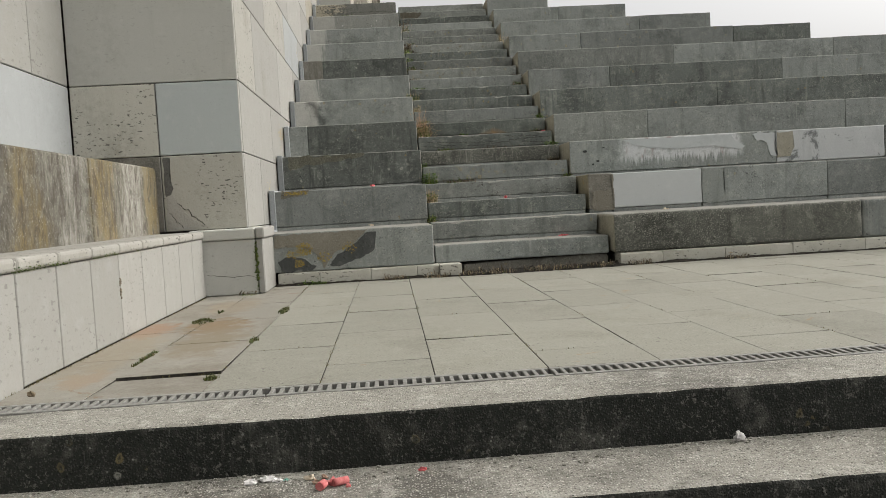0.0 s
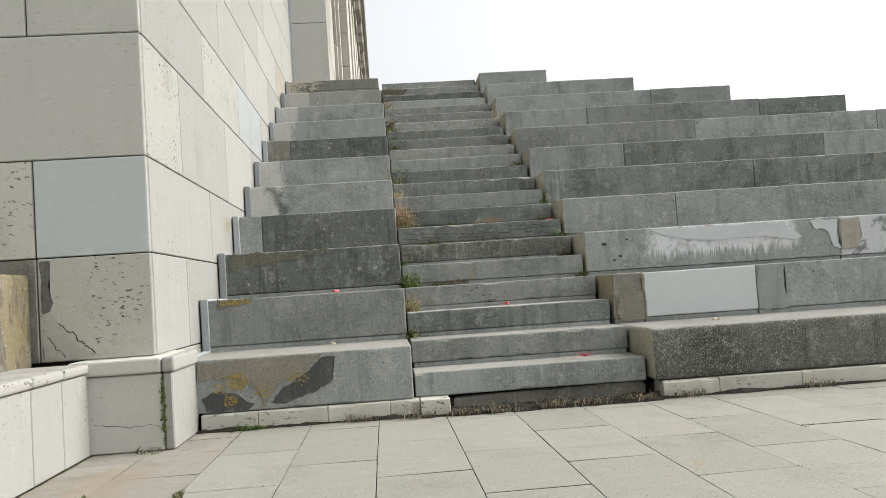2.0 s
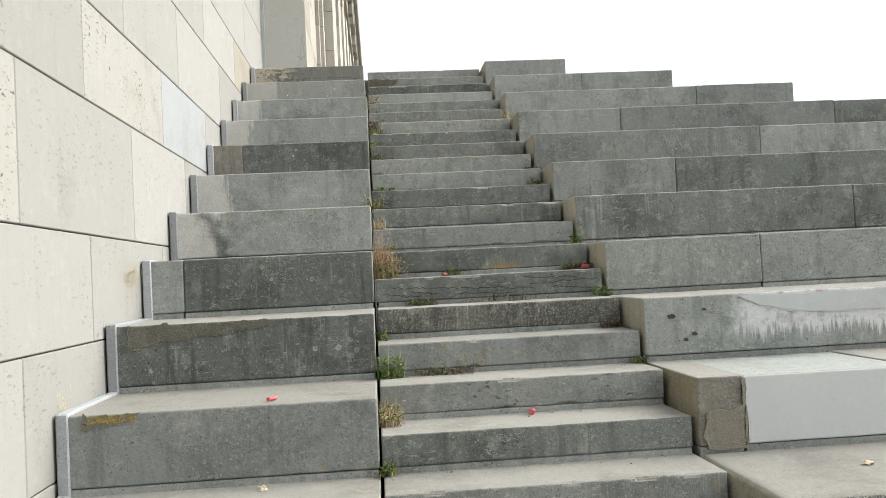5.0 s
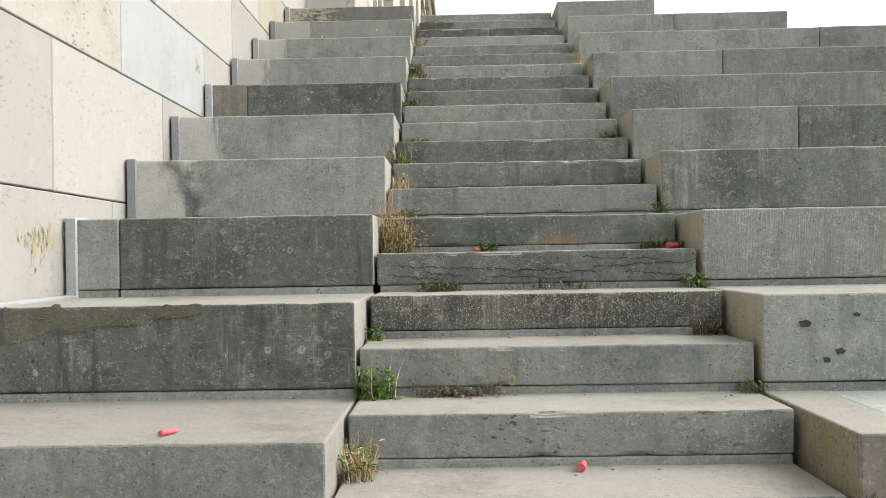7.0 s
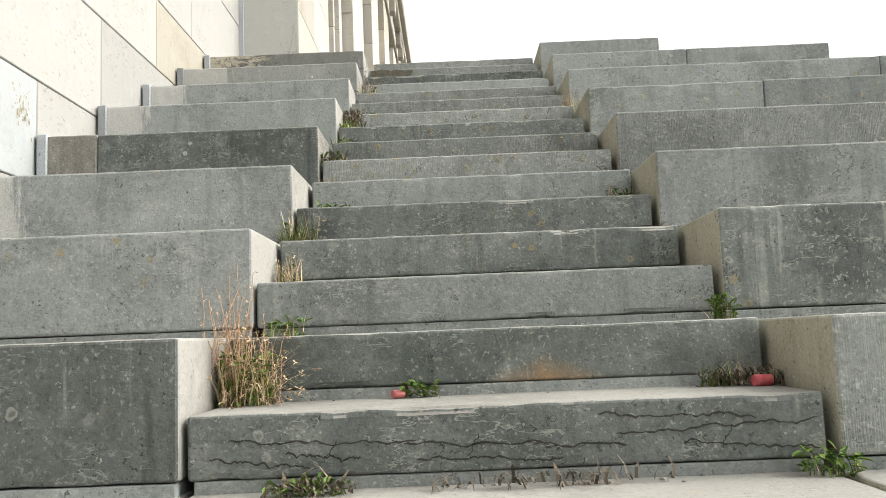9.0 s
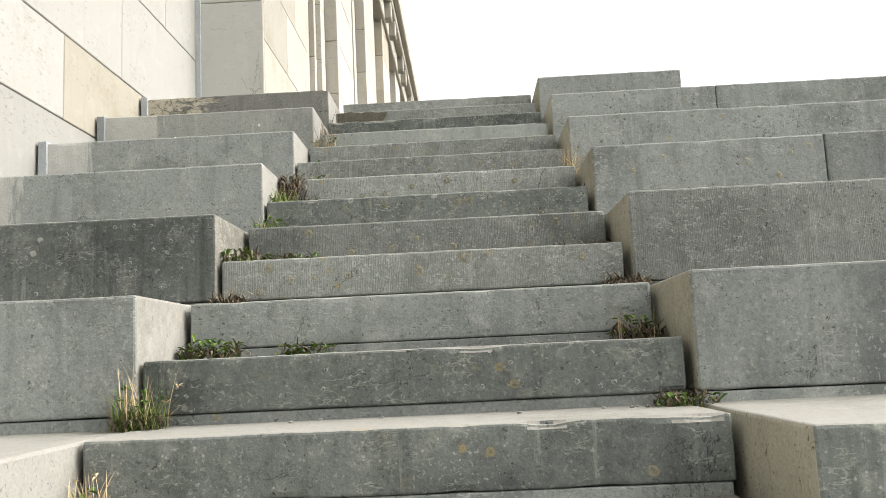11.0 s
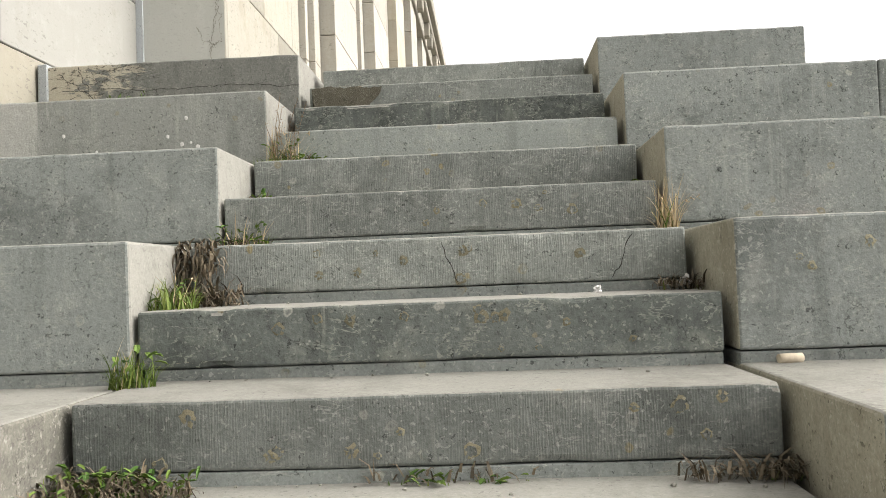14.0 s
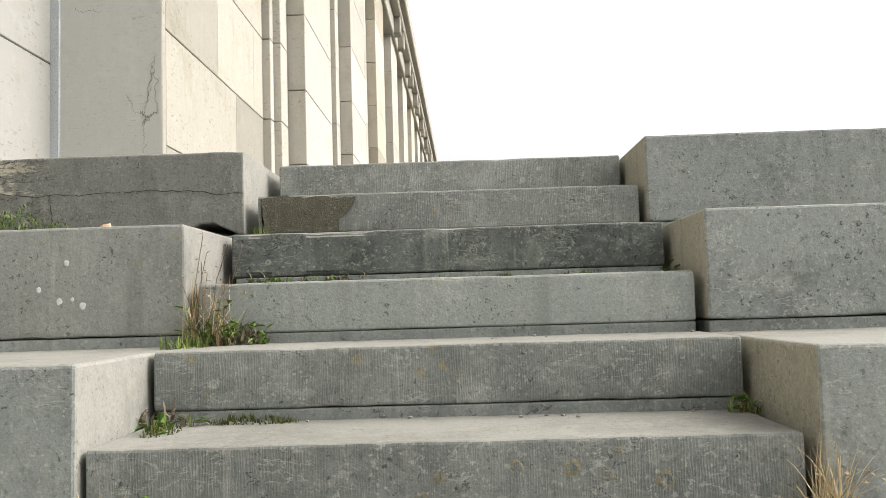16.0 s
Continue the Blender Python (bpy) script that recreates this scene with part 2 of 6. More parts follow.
        col = mix(nt, math2(nt, "MULTIPLY", ramp(nt, wv2, 0.0, -0.8, 0, 0.7), ramp(nt, thin, 0.43, 0.60)), col, (0.30, 0.29, 0.26))
        col = mix(nt, ramp(nt, noise_of(nt, position(nt, (6, 6, 2.4)), 1.9, 9, 0.78, 0.8), 0.49, 0.60, 0, 0.8), col, (0.055, 0.048, 0.037))
        spk = noise_of(nt, p, 60.0, 4, 0.6)
        col = mix(nt, ramp(nt, spk, 0.63, 0.66, 0, 0.7), col, (0.30, 0.29, 0.26))
    g = ramp(nt, fine, 0.3, 0.7, 1 - 0.6 * grain, 1 + 0.6 * grain)
    info = nt.nodes.new("ShaderNodeObjectInfo")
    tone = ramp(nt, info.outputs["Random"], 0, 1, 1 - vary, 1 + vary)
    gm = math2(nt, "MULTIPLY", g, tone)
    cc = nt.nodes.new("ShaderNodeCombineColor")
    for i in range(3):
        nt.links.new(gm, cc.inputs[i])
    col = mix(nt, 1.0, col, cc.outputs[0], "MULTIPLY")
    nt.links.new(col, b.inputs["Base Color"])
    bp = put_node(nt, "ShaderNodeBump", Strength=bump, Distance=0.012)
    nt.links.new(math2(nt, "ADD", h, math2(nt, "MULTIPLY", fine, 0.22)), bp.inputs["Height"])
    nt.links.new(bp.outputs[0], b.inputs["Normal"])
    return m


def plain(name, c1, c2, rough=0.7, scale=30.0, metal=0.0, bump=0.1):
    m, nt, b = mat_base(name, rough)
    p = position(nt)
    col = mix(nt, ramp(nt, noise_of(nt, p, scale, 6), 0.35, 0.65), c1, c2)
    nt.links.new(col, b.inputs["Base Color"])
    b.inputs["Metallic"].default_value = metal
    bp = put_node(nt, "ShaderNodeBump", Strength=bump, Distance=0.005)
    nt.links.new(noise_of(nt, p, scale * 4, 4), bp.inputs["Height"])
    nt.links.new(bp.outputs[0], b.inputs["Normal"])
    return m


def leafy(name, c1, c2):
    m, nt, b = mat_base(name, 0.65)
    g = nt.nodes.new("ShaderNodeNewGeometry")
    nt.links.new(mix(nt, g.outputs["Random Per Island"], c1, c2), b.inputs["Base Color"])
    return m


GREY = dict(light=(0.60, 0.615, 0.56), lichen=0.95)
M_MID = stone("grey_stone", (0.416, 0.446, 0.422), (0.206, 0.224, 0.209), scribble=0.75, stain_amount=0.42, vary=0.18, **GREY)
M_WASHTIER = stone("whitewashed_grey_stone", (0.416, 0.446, 0.422), (0.206, 0.224, 0.209), scribble=0.75, wash=True, stain_amount=0.35, vary=0.15, **GREY)
M_DARK = stone("dark_stained_stone", (0.262, 0.286, 0.264), (0.108, 0.120, 0.110), scribble=0.85, stain_amount=0.5, streak=0.6, vary=0.12, light=(0.492, 0.515, 0.442), lichen=1.0)
M_SOOT = stone("blackened_grey_stone", (0.200, 0.217, 0.199), (0.095, 0.104, 0.095), (0.40, 0.415, 0.38), scribble=0.9, stain_amount=0.5, streak=0.8, vary=0.1, lichen=0.9)
M_RUSTED = stone("rust_marked_stone", (0.260, 0.287, 0.259), (0.116, 0.130, 0.118), rust_at=(0.91, 1.40), scribble=0.75, stain_amount=0.5, vary=0.12, light=(0.492, 0.515, 0.442), lichen=1.0)
M_PALE = stone("pale_grey_stone", (0.466, 0.500, 0.468), (0.304, 0.327, 0.304), scribble=0.4, stain_amount=0.3, vary=0.08, light=(0.634, 0.647, 0.577), lichen=0.5)
M_COMB = stone("combed_grey_stone", (0.368, 0.392, 0.362), (0.184, 0.198, 0.182), scribble=0.75, stain_amount=0.45, comb=0.55, vary=0.15, **GREY)
M_PITTED = stone("dark_pitted_grey_stone", (0.35, 0.372, 0.345), (0.165, 0.178, 0.164), scribble=0.5, stain_amount=0.45, pores=1.3, vary=0.1, **GREY)
M_OCHRE_END = stone("ochre_crusted_end_stone", (0.45, 0.405, 0.285), (0.25, 0.22, 0.15), (0.62, 0.58, 0.46), stain_amount=0.45, lichen=0.8, pores=0.5, bump=0.8, vary=0.05, blotch=(0.30, 0.22, 0.09), blotch_amount=0.25)
M_TREAD = stone("worn_pale_tread", (0.405, 0.394, 0.355), (0.255, 0.248, 0.213), (0.48, 0.468, 0.41), stain_amount=0.35, streak=0, grain=0.17, bump=0.3, vary=0.08,
                blotch=(0.27, 0.225, 0.15), blotch_amount=0.1)
M_TILE_RUST = stone("rust_stained_paving_tile", (0.40, 0.38, 0.325), (0.27, 0.235, 0.18), (0.49, 0.465, 0.405), stain_amount=0.4, streak=0, grain=0.12, bump=0.2, vary=0.08,
                    blotch=(0.20, 0.14, 0.085), blotch_amount=0.15,
                    stains=[(-1.74, -2.429, 0.16, 0.36, (0.270, 0.165, 0.105), 0.7425), (-1.38, -2.377, 0.22, 0.36, (0.188, 0.139, 0.086), 0.95), (-1.30, -2.956, 0.20, 0.55, (0.195, 0.165, 0.116), 0.81), (-1.62, -3.745, 0.12, 0.2, (0.255, 0.188, 0.128), 0.6075), (-1.45, -1.429, 0.2, 0.5, (0.247, 0.203, 0.143), 0.54), (-1.70, -3.114, 0.2, 0.8, (0.247, 0.210, 0.150), 0.54)])
M_REPAIR = stone("brown_repair_mortar", (0.30, 0.28, 0.225), (0.20, 0.185, 0.145), (0.42, 0.40, 0.34), stain_amount=0.3, speckle=0.5, bump=0.6)
M_MEND = stone("brown_patching_mortar", (0.215, 0.20, 0.15), (0.13, 0.12, 0.09), (0.36, 0.34, 0.27), stain_amount=0.4, speckle=0.5, bump=0.7)
M_OLIVEMORTAR = stone("olive_lichened_mortar", (0.27, 0.265, 0.205), (0.15, 0.15, 0.115), (0.46, 0.45, 0.36), stain_amount=0.45, lichen=1.0, scribble=0.5, speckle=0.3, bump=0.8)
# Wing limestone painted lighter, to lift pilaster fronts that lie in shade.
M_PILASTER = stone("shade_lifted_pilaster_stone", (0.65, 0.62, 0.545), (0.52, 0.475, 0.385), (0.72, 0.695, 0.625), stain_amount=0.25, pores=0.4, streak=0.35, grain=0.08, bump=0.15, vary=0.12)
M_BARE = stone("black_weathered_stone", (0.105, 0.112, 0.108), (0.06, 0.064, 0.06), (0.21, 0.215, 0.2), stain_amount=0.4, bump=0.5)
M_SCAR = stone("damp_grey_mortar", (0.26, 0.255, 0.235), (0.13, 0.13, 0.12), (0.40, 0.395, 0.36), stain_amount=0.4, bump=0.7)
M_FLAKING = stone("flaking_limewash_stone", (0.84, 0.87, 0.865), (0.66, 0.685, 0.68), (0.92, 0.93, 0.92), stain_amount=0.3, streak=0.4, grain=0.08, bump=0.3, vary=0.03, blotch=(0.10, 0.108, 0.106), blotch_amount=0.30)
M_SKIM = stone("pale_skim_mortar", (0.66, 0.695, 0.69), (0.54, 0.57, 0.565), (0.75, 0.775, 0.77), stain_amount=0.15, streak=0.1, grain=0.06, bump=0.2)
M_LIMED = stone("lime_streaked_grey_stone", (0.416, 0.446, 0.422), (0.206, 0.224, 0.209), scribble=0.6, stain_amount=0.38, vary=0.1, lime=-1.15, **GREY)
M_LIMERUN = stone("lime_and_algae_streaked_stone", (0.416, 0.446, 0.422), (0.206, 0.224, 0.209), scribble=0.6, stain_amount=0.38, vary=0.1, lime=-1.12, algae=(-1.13, 1.72), **GREY)
M_LIMEPALE = stone("lime_streaked_pale_stone", (0.475, 0.49, 0.455), (0.305, 0.32, 0.295), (0.634, 0.647, 0.577), scribble=0.3, stain_amount=0.3, vary=0.06, lichen=0.5, lime=-1.05, streak=0.7)
M_FLAKED = stone("flaked_mortar_over_grey_stone", (0.31, 0.315, 0.285), (0.17, 0.175, 0.158), (0.47, 0.47, 0.42), stain_amount=0.45, lichen=0.6, scribble=0.5, vary=0.05, flake=-0.45)
M_TAN = stone("tan_weathered_stone", (0.32, 0.305, 0.258), (0.165, 0.16, 0.138), (0.52, 0.50, 0.435), stain_amount=0.5, lichen=0.6, scribble=0.5, vary=0.08)
# Tan weathered colour, made lighter because the tier ends lie in shade.
M_SIDE_TAN = stone("shade_lifted_weathered_end_stone", (0.58, 0.55, 0.44), (0.36, 0.335, 0.26), (0.70, 0.67, 0.57), stain_amount=0.35, lichen=0.5, vary=0.08)
M_AGG = stone("coarse_aggregate_concrete", (0.222, 0.230, 0.198), (0.072, 0.076, 0.064), (0.72, 0.71, 0.62), stain_amount=0.5, speckle=1.0, bump=0.9, vary=0.08)
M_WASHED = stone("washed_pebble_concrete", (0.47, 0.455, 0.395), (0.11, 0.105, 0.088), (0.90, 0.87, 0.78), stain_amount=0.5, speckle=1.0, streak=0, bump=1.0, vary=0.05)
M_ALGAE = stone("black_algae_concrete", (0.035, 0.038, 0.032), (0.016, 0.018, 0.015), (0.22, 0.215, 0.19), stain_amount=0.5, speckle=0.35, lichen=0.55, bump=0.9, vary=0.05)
# Wall slabs facing +x are coloured darker than those facing -y, offsetting sun and shade.
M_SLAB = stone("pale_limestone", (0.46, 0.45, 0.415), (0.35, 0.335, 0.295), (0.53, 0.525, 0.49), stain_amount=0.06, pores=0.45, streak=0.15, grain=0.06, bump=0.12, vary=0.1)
M_SLAB_GREY = stone("blue_grey_limestone", (0.70, 0.755, 0.74), (0.57, 0.61, 0.595), (0.80, 0.84, 0.82), stain_amount=0.02, streak=0.1, grain=0.05, bump=0.1, vary=0.08)
M_SIDE_PORE = stone("pitted_pale_limestone", (0.50, 0.485, 0.435), (0.37, 0.35, 0.30), (0.58, 0.565, 0.515), stain_amount=0.2, pores=1.3, streak=0.2, grain=0.06, bump=0.25, vary=0.05)
M_SIDE_BUFF = stone("buff_wall_limestone", (0.48, 0.445, 0.365), (0.37, 0.33, 0.25), (0.55, 0.52, 0.44), stain_amount=0.3, pores=0.4, streak=0.2, grain=0.06, bump=0.15, vary=0.05)
M_SIDE_GREY = stone("cool_pale_limestone", (0.49, 0.51, 0.505), (0.40, 0.415, 0.405), (0.56, 0.575, 0.57), stain_amount=0.1, pores=0.2, streak=0.15, grain=0.06, bump=0.12, vary=0.05)
M_SLAB_PORE = stone("porous_limestone", (0.76, 0.745, 0.65), (0.50, 0.48, 0.40), (0.86, 0.845, 0.76), stain_amount=0.2, pores=1.5, streak=0.2, grain=0.08, bump=0.3, vary=0.08)
M_BROWN = stone("ochre_stained_limestone", (0.26, 0.245, 0.20), (0.13, 0.12, 0.09), (0.44, 0.43, 0.385), stain_amount=0.65, pores=1.2, streak=0.25, bump=0.4, bands=True)
M_OCHRE = stone("buff_limestone", (0.64, 0.585, 0.475), (0.50, 0.435, 0.33), (0.70, 0.67, 0.59), stain_amount=0.3, pores=0.3, streak=0.3, grain=0.06, bump=0.15)
M_WING = stone("cream_wing_limestone", (0.50, 0.472, 0.405), (0.38, 0.34, 0.26), (0.58, 0.55, 0.47), stain_amount=0.25, pores=0.5, streak=0.4, grain=0.08, bump=0.15, vary=0.2)
# Pier fronts lie in shade, so their stone is painted lighter.
M_PIER = stone("shade_lifted_grey_limestone", (0.74, 0.742, 0.68), (0.60, 0.595, 0.53), (0.82, 0.82, 0.76), stain_amount=0.12, pores=0.25, streak=0.2, grain=0.06, bump=0.15, vary=0.06)
M_TILE = stone("concrete_paving_tile", (0.415, 0.405, 0.342), (0.31, 0.298, 0.243), (0.50, 0.485, 0.415), stain_amount=0.25, streak=0, grain=0.3, bump=0.4, vary=0.07,
               blotch=(0.26, 0.20, 0.125), blotch_amount=0.08)
M_WHITE = stone("white_patching_mortar", (0.80, 0.835, 0.825), (0.66, 0.69, 0.68), (0.88, 0.90, 0.89), stain_amount=0.2, streak=0, grain=0.05, bump=0.15)
M_MORTAR = stone("grey_mortar", (0.54, 0.57, 0.58), (0.43, 0.455, 0.465), (0.63, 0.655, 0.665), stain_amount=0.3, streak=0.1, bump=0.2)
M_FILL = stone("grey_buff_mortar", (0.56, 0.545, 0.49), (0.33, 0.325, 0.295), (0.66, 0.645, 0.585), stain_amount=0.5, pores=0.5, grain=0.12, bump=0.4)
M_SOIL = stone("dark_soil", (0.045, 0.04, 0.03), (0.02, 0.018, 0.014), (0.10, 0.085, 0.06), stain_amount=0.4, speckle=0.4, streak=0, bump=1.0)
M_JOINT = stone("dirty_joint", (0.07, 0.066, 0.056), (0.03, 0.028, 0.024), (0.13, 0.12, 0.10), stain_amount=0.4, streak=0, bump=0.4)
M_GROUND = stone("worn_asphalt", (0.075, 0.073, 0.068), (0.045, 0.044, 0.042), (0.12, 0.118, 0.11), stain_amount=0.3, speckle=0.5, streak=0, bump=0.4)
M_STEEL = plain("galvanised_steel", (0.27, 0.27, 0.25), (0.16, 0.155, 0.14), 0.6, 40, 0.1)
M_RED = plain("red_cardboard", (0.50, 0.07, 0.085), (0.58, 0.16, 0.16), 0.75, 60)
M_PINK = plain("faded_pink_cardboard", (0.55, 0.20, 0.19), (0.42, 0.10, 0.10), 0.8, 60)
M_PAPER = plain("white_paper", (0.72, 0.71, 0.69), (0.50, 0.49, 0.48), 0.85, 50)
M_CREAM = plain("cream_paper", (0.62, 0.54, 0.42), (0.5, 0.42, 0.32), 0.85, 50)
M_GREEN = leafy("green_blades", (0.07, 0.125, 0.022), (0.17, 0.205, 0.045))
M_LEAF = leafy("weed_leaves", (0.055, 0.12, 0.022), (0.13, 0.19, 0.035))
M_DRY = leafy("dry_stalks", (0.36, 0.26, 0.15), (0.58, 0.48, 0.31))
M_DEAD = leafy("dead_leaves", (0.06, 0.05, 0.034), (0.17, 0.135, 0.09))
M_MOSS = leafy("moss", (0.03, 0.055, 0.012), (0.09, 0.11, 0.025))
M_STEM = leafy("dry_brown_stems", (0.13, 0.085, 0.05), (0.26, 0.19, 0.12))
M_BROWNMOSS = leafy("brown_green_moss", (0.06, 0.055, 0.02), (0.15, 0.13, 0.05))
M_LICHEN = leafy("yellow_lichen", (0.24, 0.165, 0.03), (0.36, 0.28, 0.08))

# ---- mesh helpers ----
BASE = {}


def thing(name, at, label, category, group="", kind=""):
    ob = tagged(new(name), label, category, group, kind)
    ob.empty_display_size = 0.1
    ob.location = at
    BASE[ob] = Vector(at)
    return ob


def link_mesh(name, bm, material, parent=None, label=""):
    """Links a bmesh given in world metres as one object, its origin at the middle of its base."""
    vs = [v.co for v in bm.verts]
    lo = Vector((min(v.x for v in vs), min(v.y for v in vs), min(v.z for v in vs)))
    hi = Vector((max(v.x for v in vs), max(v.y for v in vs), max(v.z for v in vs)))
    at = Vector(((lo.x + hi.x) / 2, (lo.y + hi.y) / 2, lo.z))
    bm.transform(Matrix.Translation(-at))
    me = bpy.data.meshes.new(name)
    bm.to_mesh(me)
    bm.free()
    for m in (material if isinstance(material, (list, tuple)) else [material]):
        me.materials.append(m)
    ob = new(name, me)
    ob.location = at - (BASE[parent] if parent else Vector())
    BASE[ob] = at
    if parent:
        ob.parent = parent
    if label:
        ob["label"] = label
    return ob


def part(name, bm, material, parent, label=""):
    return link_mesh(name, bm, material, parent, label)


def box(x0, x1, y0, y1, z0, z1, bevel=0.0, seg=1, bm=None):
    own = bmesh.new()
    bmesh.ops.create_cube(own, size=1.0)
    for v in own.verts:
        v.co = Vector((x0 if v.co.x < 0 else x1, y0 if v.co.y < 0 else y1, z0 if v.co.z < 0 else z1))
    if bevel:
        bmesh.ops.bevel(own, geom=own.edges[:], offset=bevel, segments=seg, profile=0.5, affect="EDGES")
    if bm is None:
        return own
    me = bpy.data.meshes.new("joined")
    own.to_mesh(me)
    own.free()
    bm.from_mesh(me)
    bpy.data.meshes.remove(me)
    return bm


def worn_block(x0, x1, y0, y1, z0, z1, b=0.012, cell=0.07, amp=0.003, chip=0.012, seed=0.0, skew=None, bm=None, tops=False):
    """A long stone with rounded, unevenly chipped edges, lofted along x. skew: a function of x giving a shift in y and z."""
    bm = bm or bmesh.new()
    s2 = 2.6 * b
    prof = []
    for cy, cz, dy, dz in ((y0, z0, 1, 1), (y1, z0, -1, 1), (y1, z1, -1, -1), (y0, z1, 1, -1)):
        k = 0.3 * b
        arc = [(cy, cz + dz * s2, 0), (cy, cz + dz * b, 1), (cy + dy * k, cz + dz * k, 1), (cy + dy * b, cz, 1), (cy + dy * s2, cz, 0)]
        prof += arc if dy * dz > 0 else arc[::-1]
    n = max(3, int((x1 - x0 - 2 * s2) / cell))
    stations = [(x0, b), (x0 + 0.3 * b, 0.3 * b), (x0 + b, 0)] + [(x0 + s2 + (x1 - x0 - 2 * s2) * i / n, 0) for i in range(n + 1)]
    stations += [(x1 - b, 0), (x1 - 0.3 * b, 0.3 * b), (x1, b)]
    my, mz = (y0 + y1) / 2, (z0 + z1) / 2
    rings = []
    for x, ins in stations:
        ring = []
        sy, sz = skew(x) if skew else (0, 0)
        for y, z, edge in prof:
            y = y + (ins if y < my else -ins)
            z = z + (ins if z < mz else -ins)
            p = Vector((x, y, z))
            d = noise.noise_vector(p * 5 + Vector((seed, seed, 0))) * amp + noise.noise_vector(p * 19 + Vector((seed, 0, seed))) * amp * 0.6
            if edge:
                c = noise.noise(Vector((x * 9 + seed * 3, y * 4, z * 4)))
                c = max(0.0, c - 0.22) * chip * 2.2 + max(0.0, noise.noise(Vector((x * 34 + seed, y, z)))) * chip * 0.25
                d += Vector((0, c if y < my else -c, c if z < mz else -c))
            ring.append(bm.verts.new(p + d + Vector((0, sy, sz))))
        rings.append(ring)
    m = len(prof)
    for r0, r1 in zip(rings, rings[1:]):
        for i in range(m):
            bm.faces.new((r0[i], r0[(i + 1) % m], r1[(i + 1) % m], r1[i]))
    bm.faces.new(rings[0][::-1])
    bm.faces.new(rings[-1])
    bmesh.ops.recalc_face_normals(bm, faces=bm.faces[:])
    for f in bm.faces:
        f.smooth = len(f.verts) == 4
        if tops and f.normal.z > 0.45:
            f.material_index = 1
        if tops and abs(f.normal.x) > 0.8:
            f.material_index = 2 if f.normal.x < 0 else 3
    bm.normal_update()
    if b < 0.015:
        for ed in bm.edges:
            if ed.calc_face_angle(0.0) > 0.25:
                ed.smooth = False
    return bm


def strip_along(points, w, bm=None, lift=(0, 0, 0), seed=0):
    """A thin jagged ribbon through points on a vertical or level face, w wide, tapering at its ends."""
    bm = bm or bmesh.new()
    rnd = random.Random(seed)
    prev = None
    n = len(points)
    for i, p in enumerate(points):
        p = Vector(p) + Vector(lift)
        q = Vector(points[min(i + 1, n - 1)]) - Vector(points[max(i - 1, 0)])
        side = Vector((q.z, 0, -q.x)) if abs(q.y) < 1e-6 else Vector((q.y, -q.x, 0))
        side = side.normalized() * w * (0.15 if i in (0, n - 1) else rnd.uniform(0.4, 1.0))
        pair = (bm.verts.new(p - side), bm.verts.new(p + side))
        if prev:
            bm.faces.new((prev[0], prev[1], pair[1], pair[0]))
        prev = pair
    return bm


def crack_path(p0, p1, n, jitter, seed):
    rnd = random.Random(seed)
    p0, p1 = Vector(p0), Vector(p1)
    out = []
    for i in range(n + 1):
        q = p0.lerp(p1, i / n)
        d = (p1 - p0).normalized()
        side = Vector((-d.z, 0, d.x)) if abs(d.y) < 1e-6 else Vector((-d.y, d.x, 0))
        w = noise.noise(Vector((i * 0.16, seed * 3.7, 0))) * 3.0 + noise.noise(Vector((i * 0.5, seed * 1.3, 4))) * 1.2
        out.append(q + side * (w + rnd.uniform(-0.5, 0.5)) * jitter)
    return out


# ---- the plan ----
T, R, P = 0.3748, 0.1844, 0.075        # tread and rise of the small steps, level of their foot
STAIR_W = 1.53
WALL_X, PIER_Y = -1.488, -0.40         # stand's end wall and the face of its front pier
LEDGE_X, BROWN_X, RECESS_X = -1.81, -2.165, -2.79
PLAZA_EDGE, LOW_RISE, LOW_TREAD, LOW_N = -4.62, 0.168, 0.385, 4
DRAIN_Y = -4.22
GROUND_Z = -LOW_N * LOW_RISE
RIGHT_END = 14.0


def step_y(i):
    return (i - 1) * T


def step_z(i):
    return P + i * R


# ground that reaches the horizon
bm = bmesh.new()
bmesh.ops.create_grid(bm, x_segments=2, y_segments=2, size=1500)
bmesh.ops.translate(bm, verts=bm.verts, vec=(0, 0, GROUND_Z))
tagged(link_mesh("ground", bm, M_GROUND), "grey worn asphalt ground stretching to the horizon", "ground", kind="structure")

# ---- steps up to the plaza ----
low = thing("entrance_steps", (0, PLAZA_EDGE, GROUND_Z), "low washed-pebble concrete steps with black algae on the risers", "steps")
for k in range(LOW_N):
    y0 = PLAZA_EDGE - k * LOW_TREAD
    z1 = -k * LOW_RISE
    y1 = (DRAIN_Y - 0.072 if k == 0 else y0 + LOW_TREAD + 0.03)
    bm = worn_block(LEDGE_X + 0.004, RIGHT_END, y0, y1, z1 - LOW_RISE - (0.02 if k < LOW_N - 1 else 0), z1, 0.010, 0.05, 0.0022, 0.006, 3.0 + k)
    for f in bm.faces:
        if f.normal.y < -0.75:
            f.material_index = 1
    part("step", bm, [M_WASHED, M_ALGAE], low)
bm = box(LEDGE_X + 0.01, RIGHT_END - 0.01, DRAIN_Y - 0.05, 0.6, GROUND_Z - 0.1, -0.10)
tagged(link_mesh("plaza_base", bm, M_JOINT), "dark bedding under the plaza paving", "foundation", kind="structure")

# ---- stair core behind the facing stones ----
core = bmesh.new()
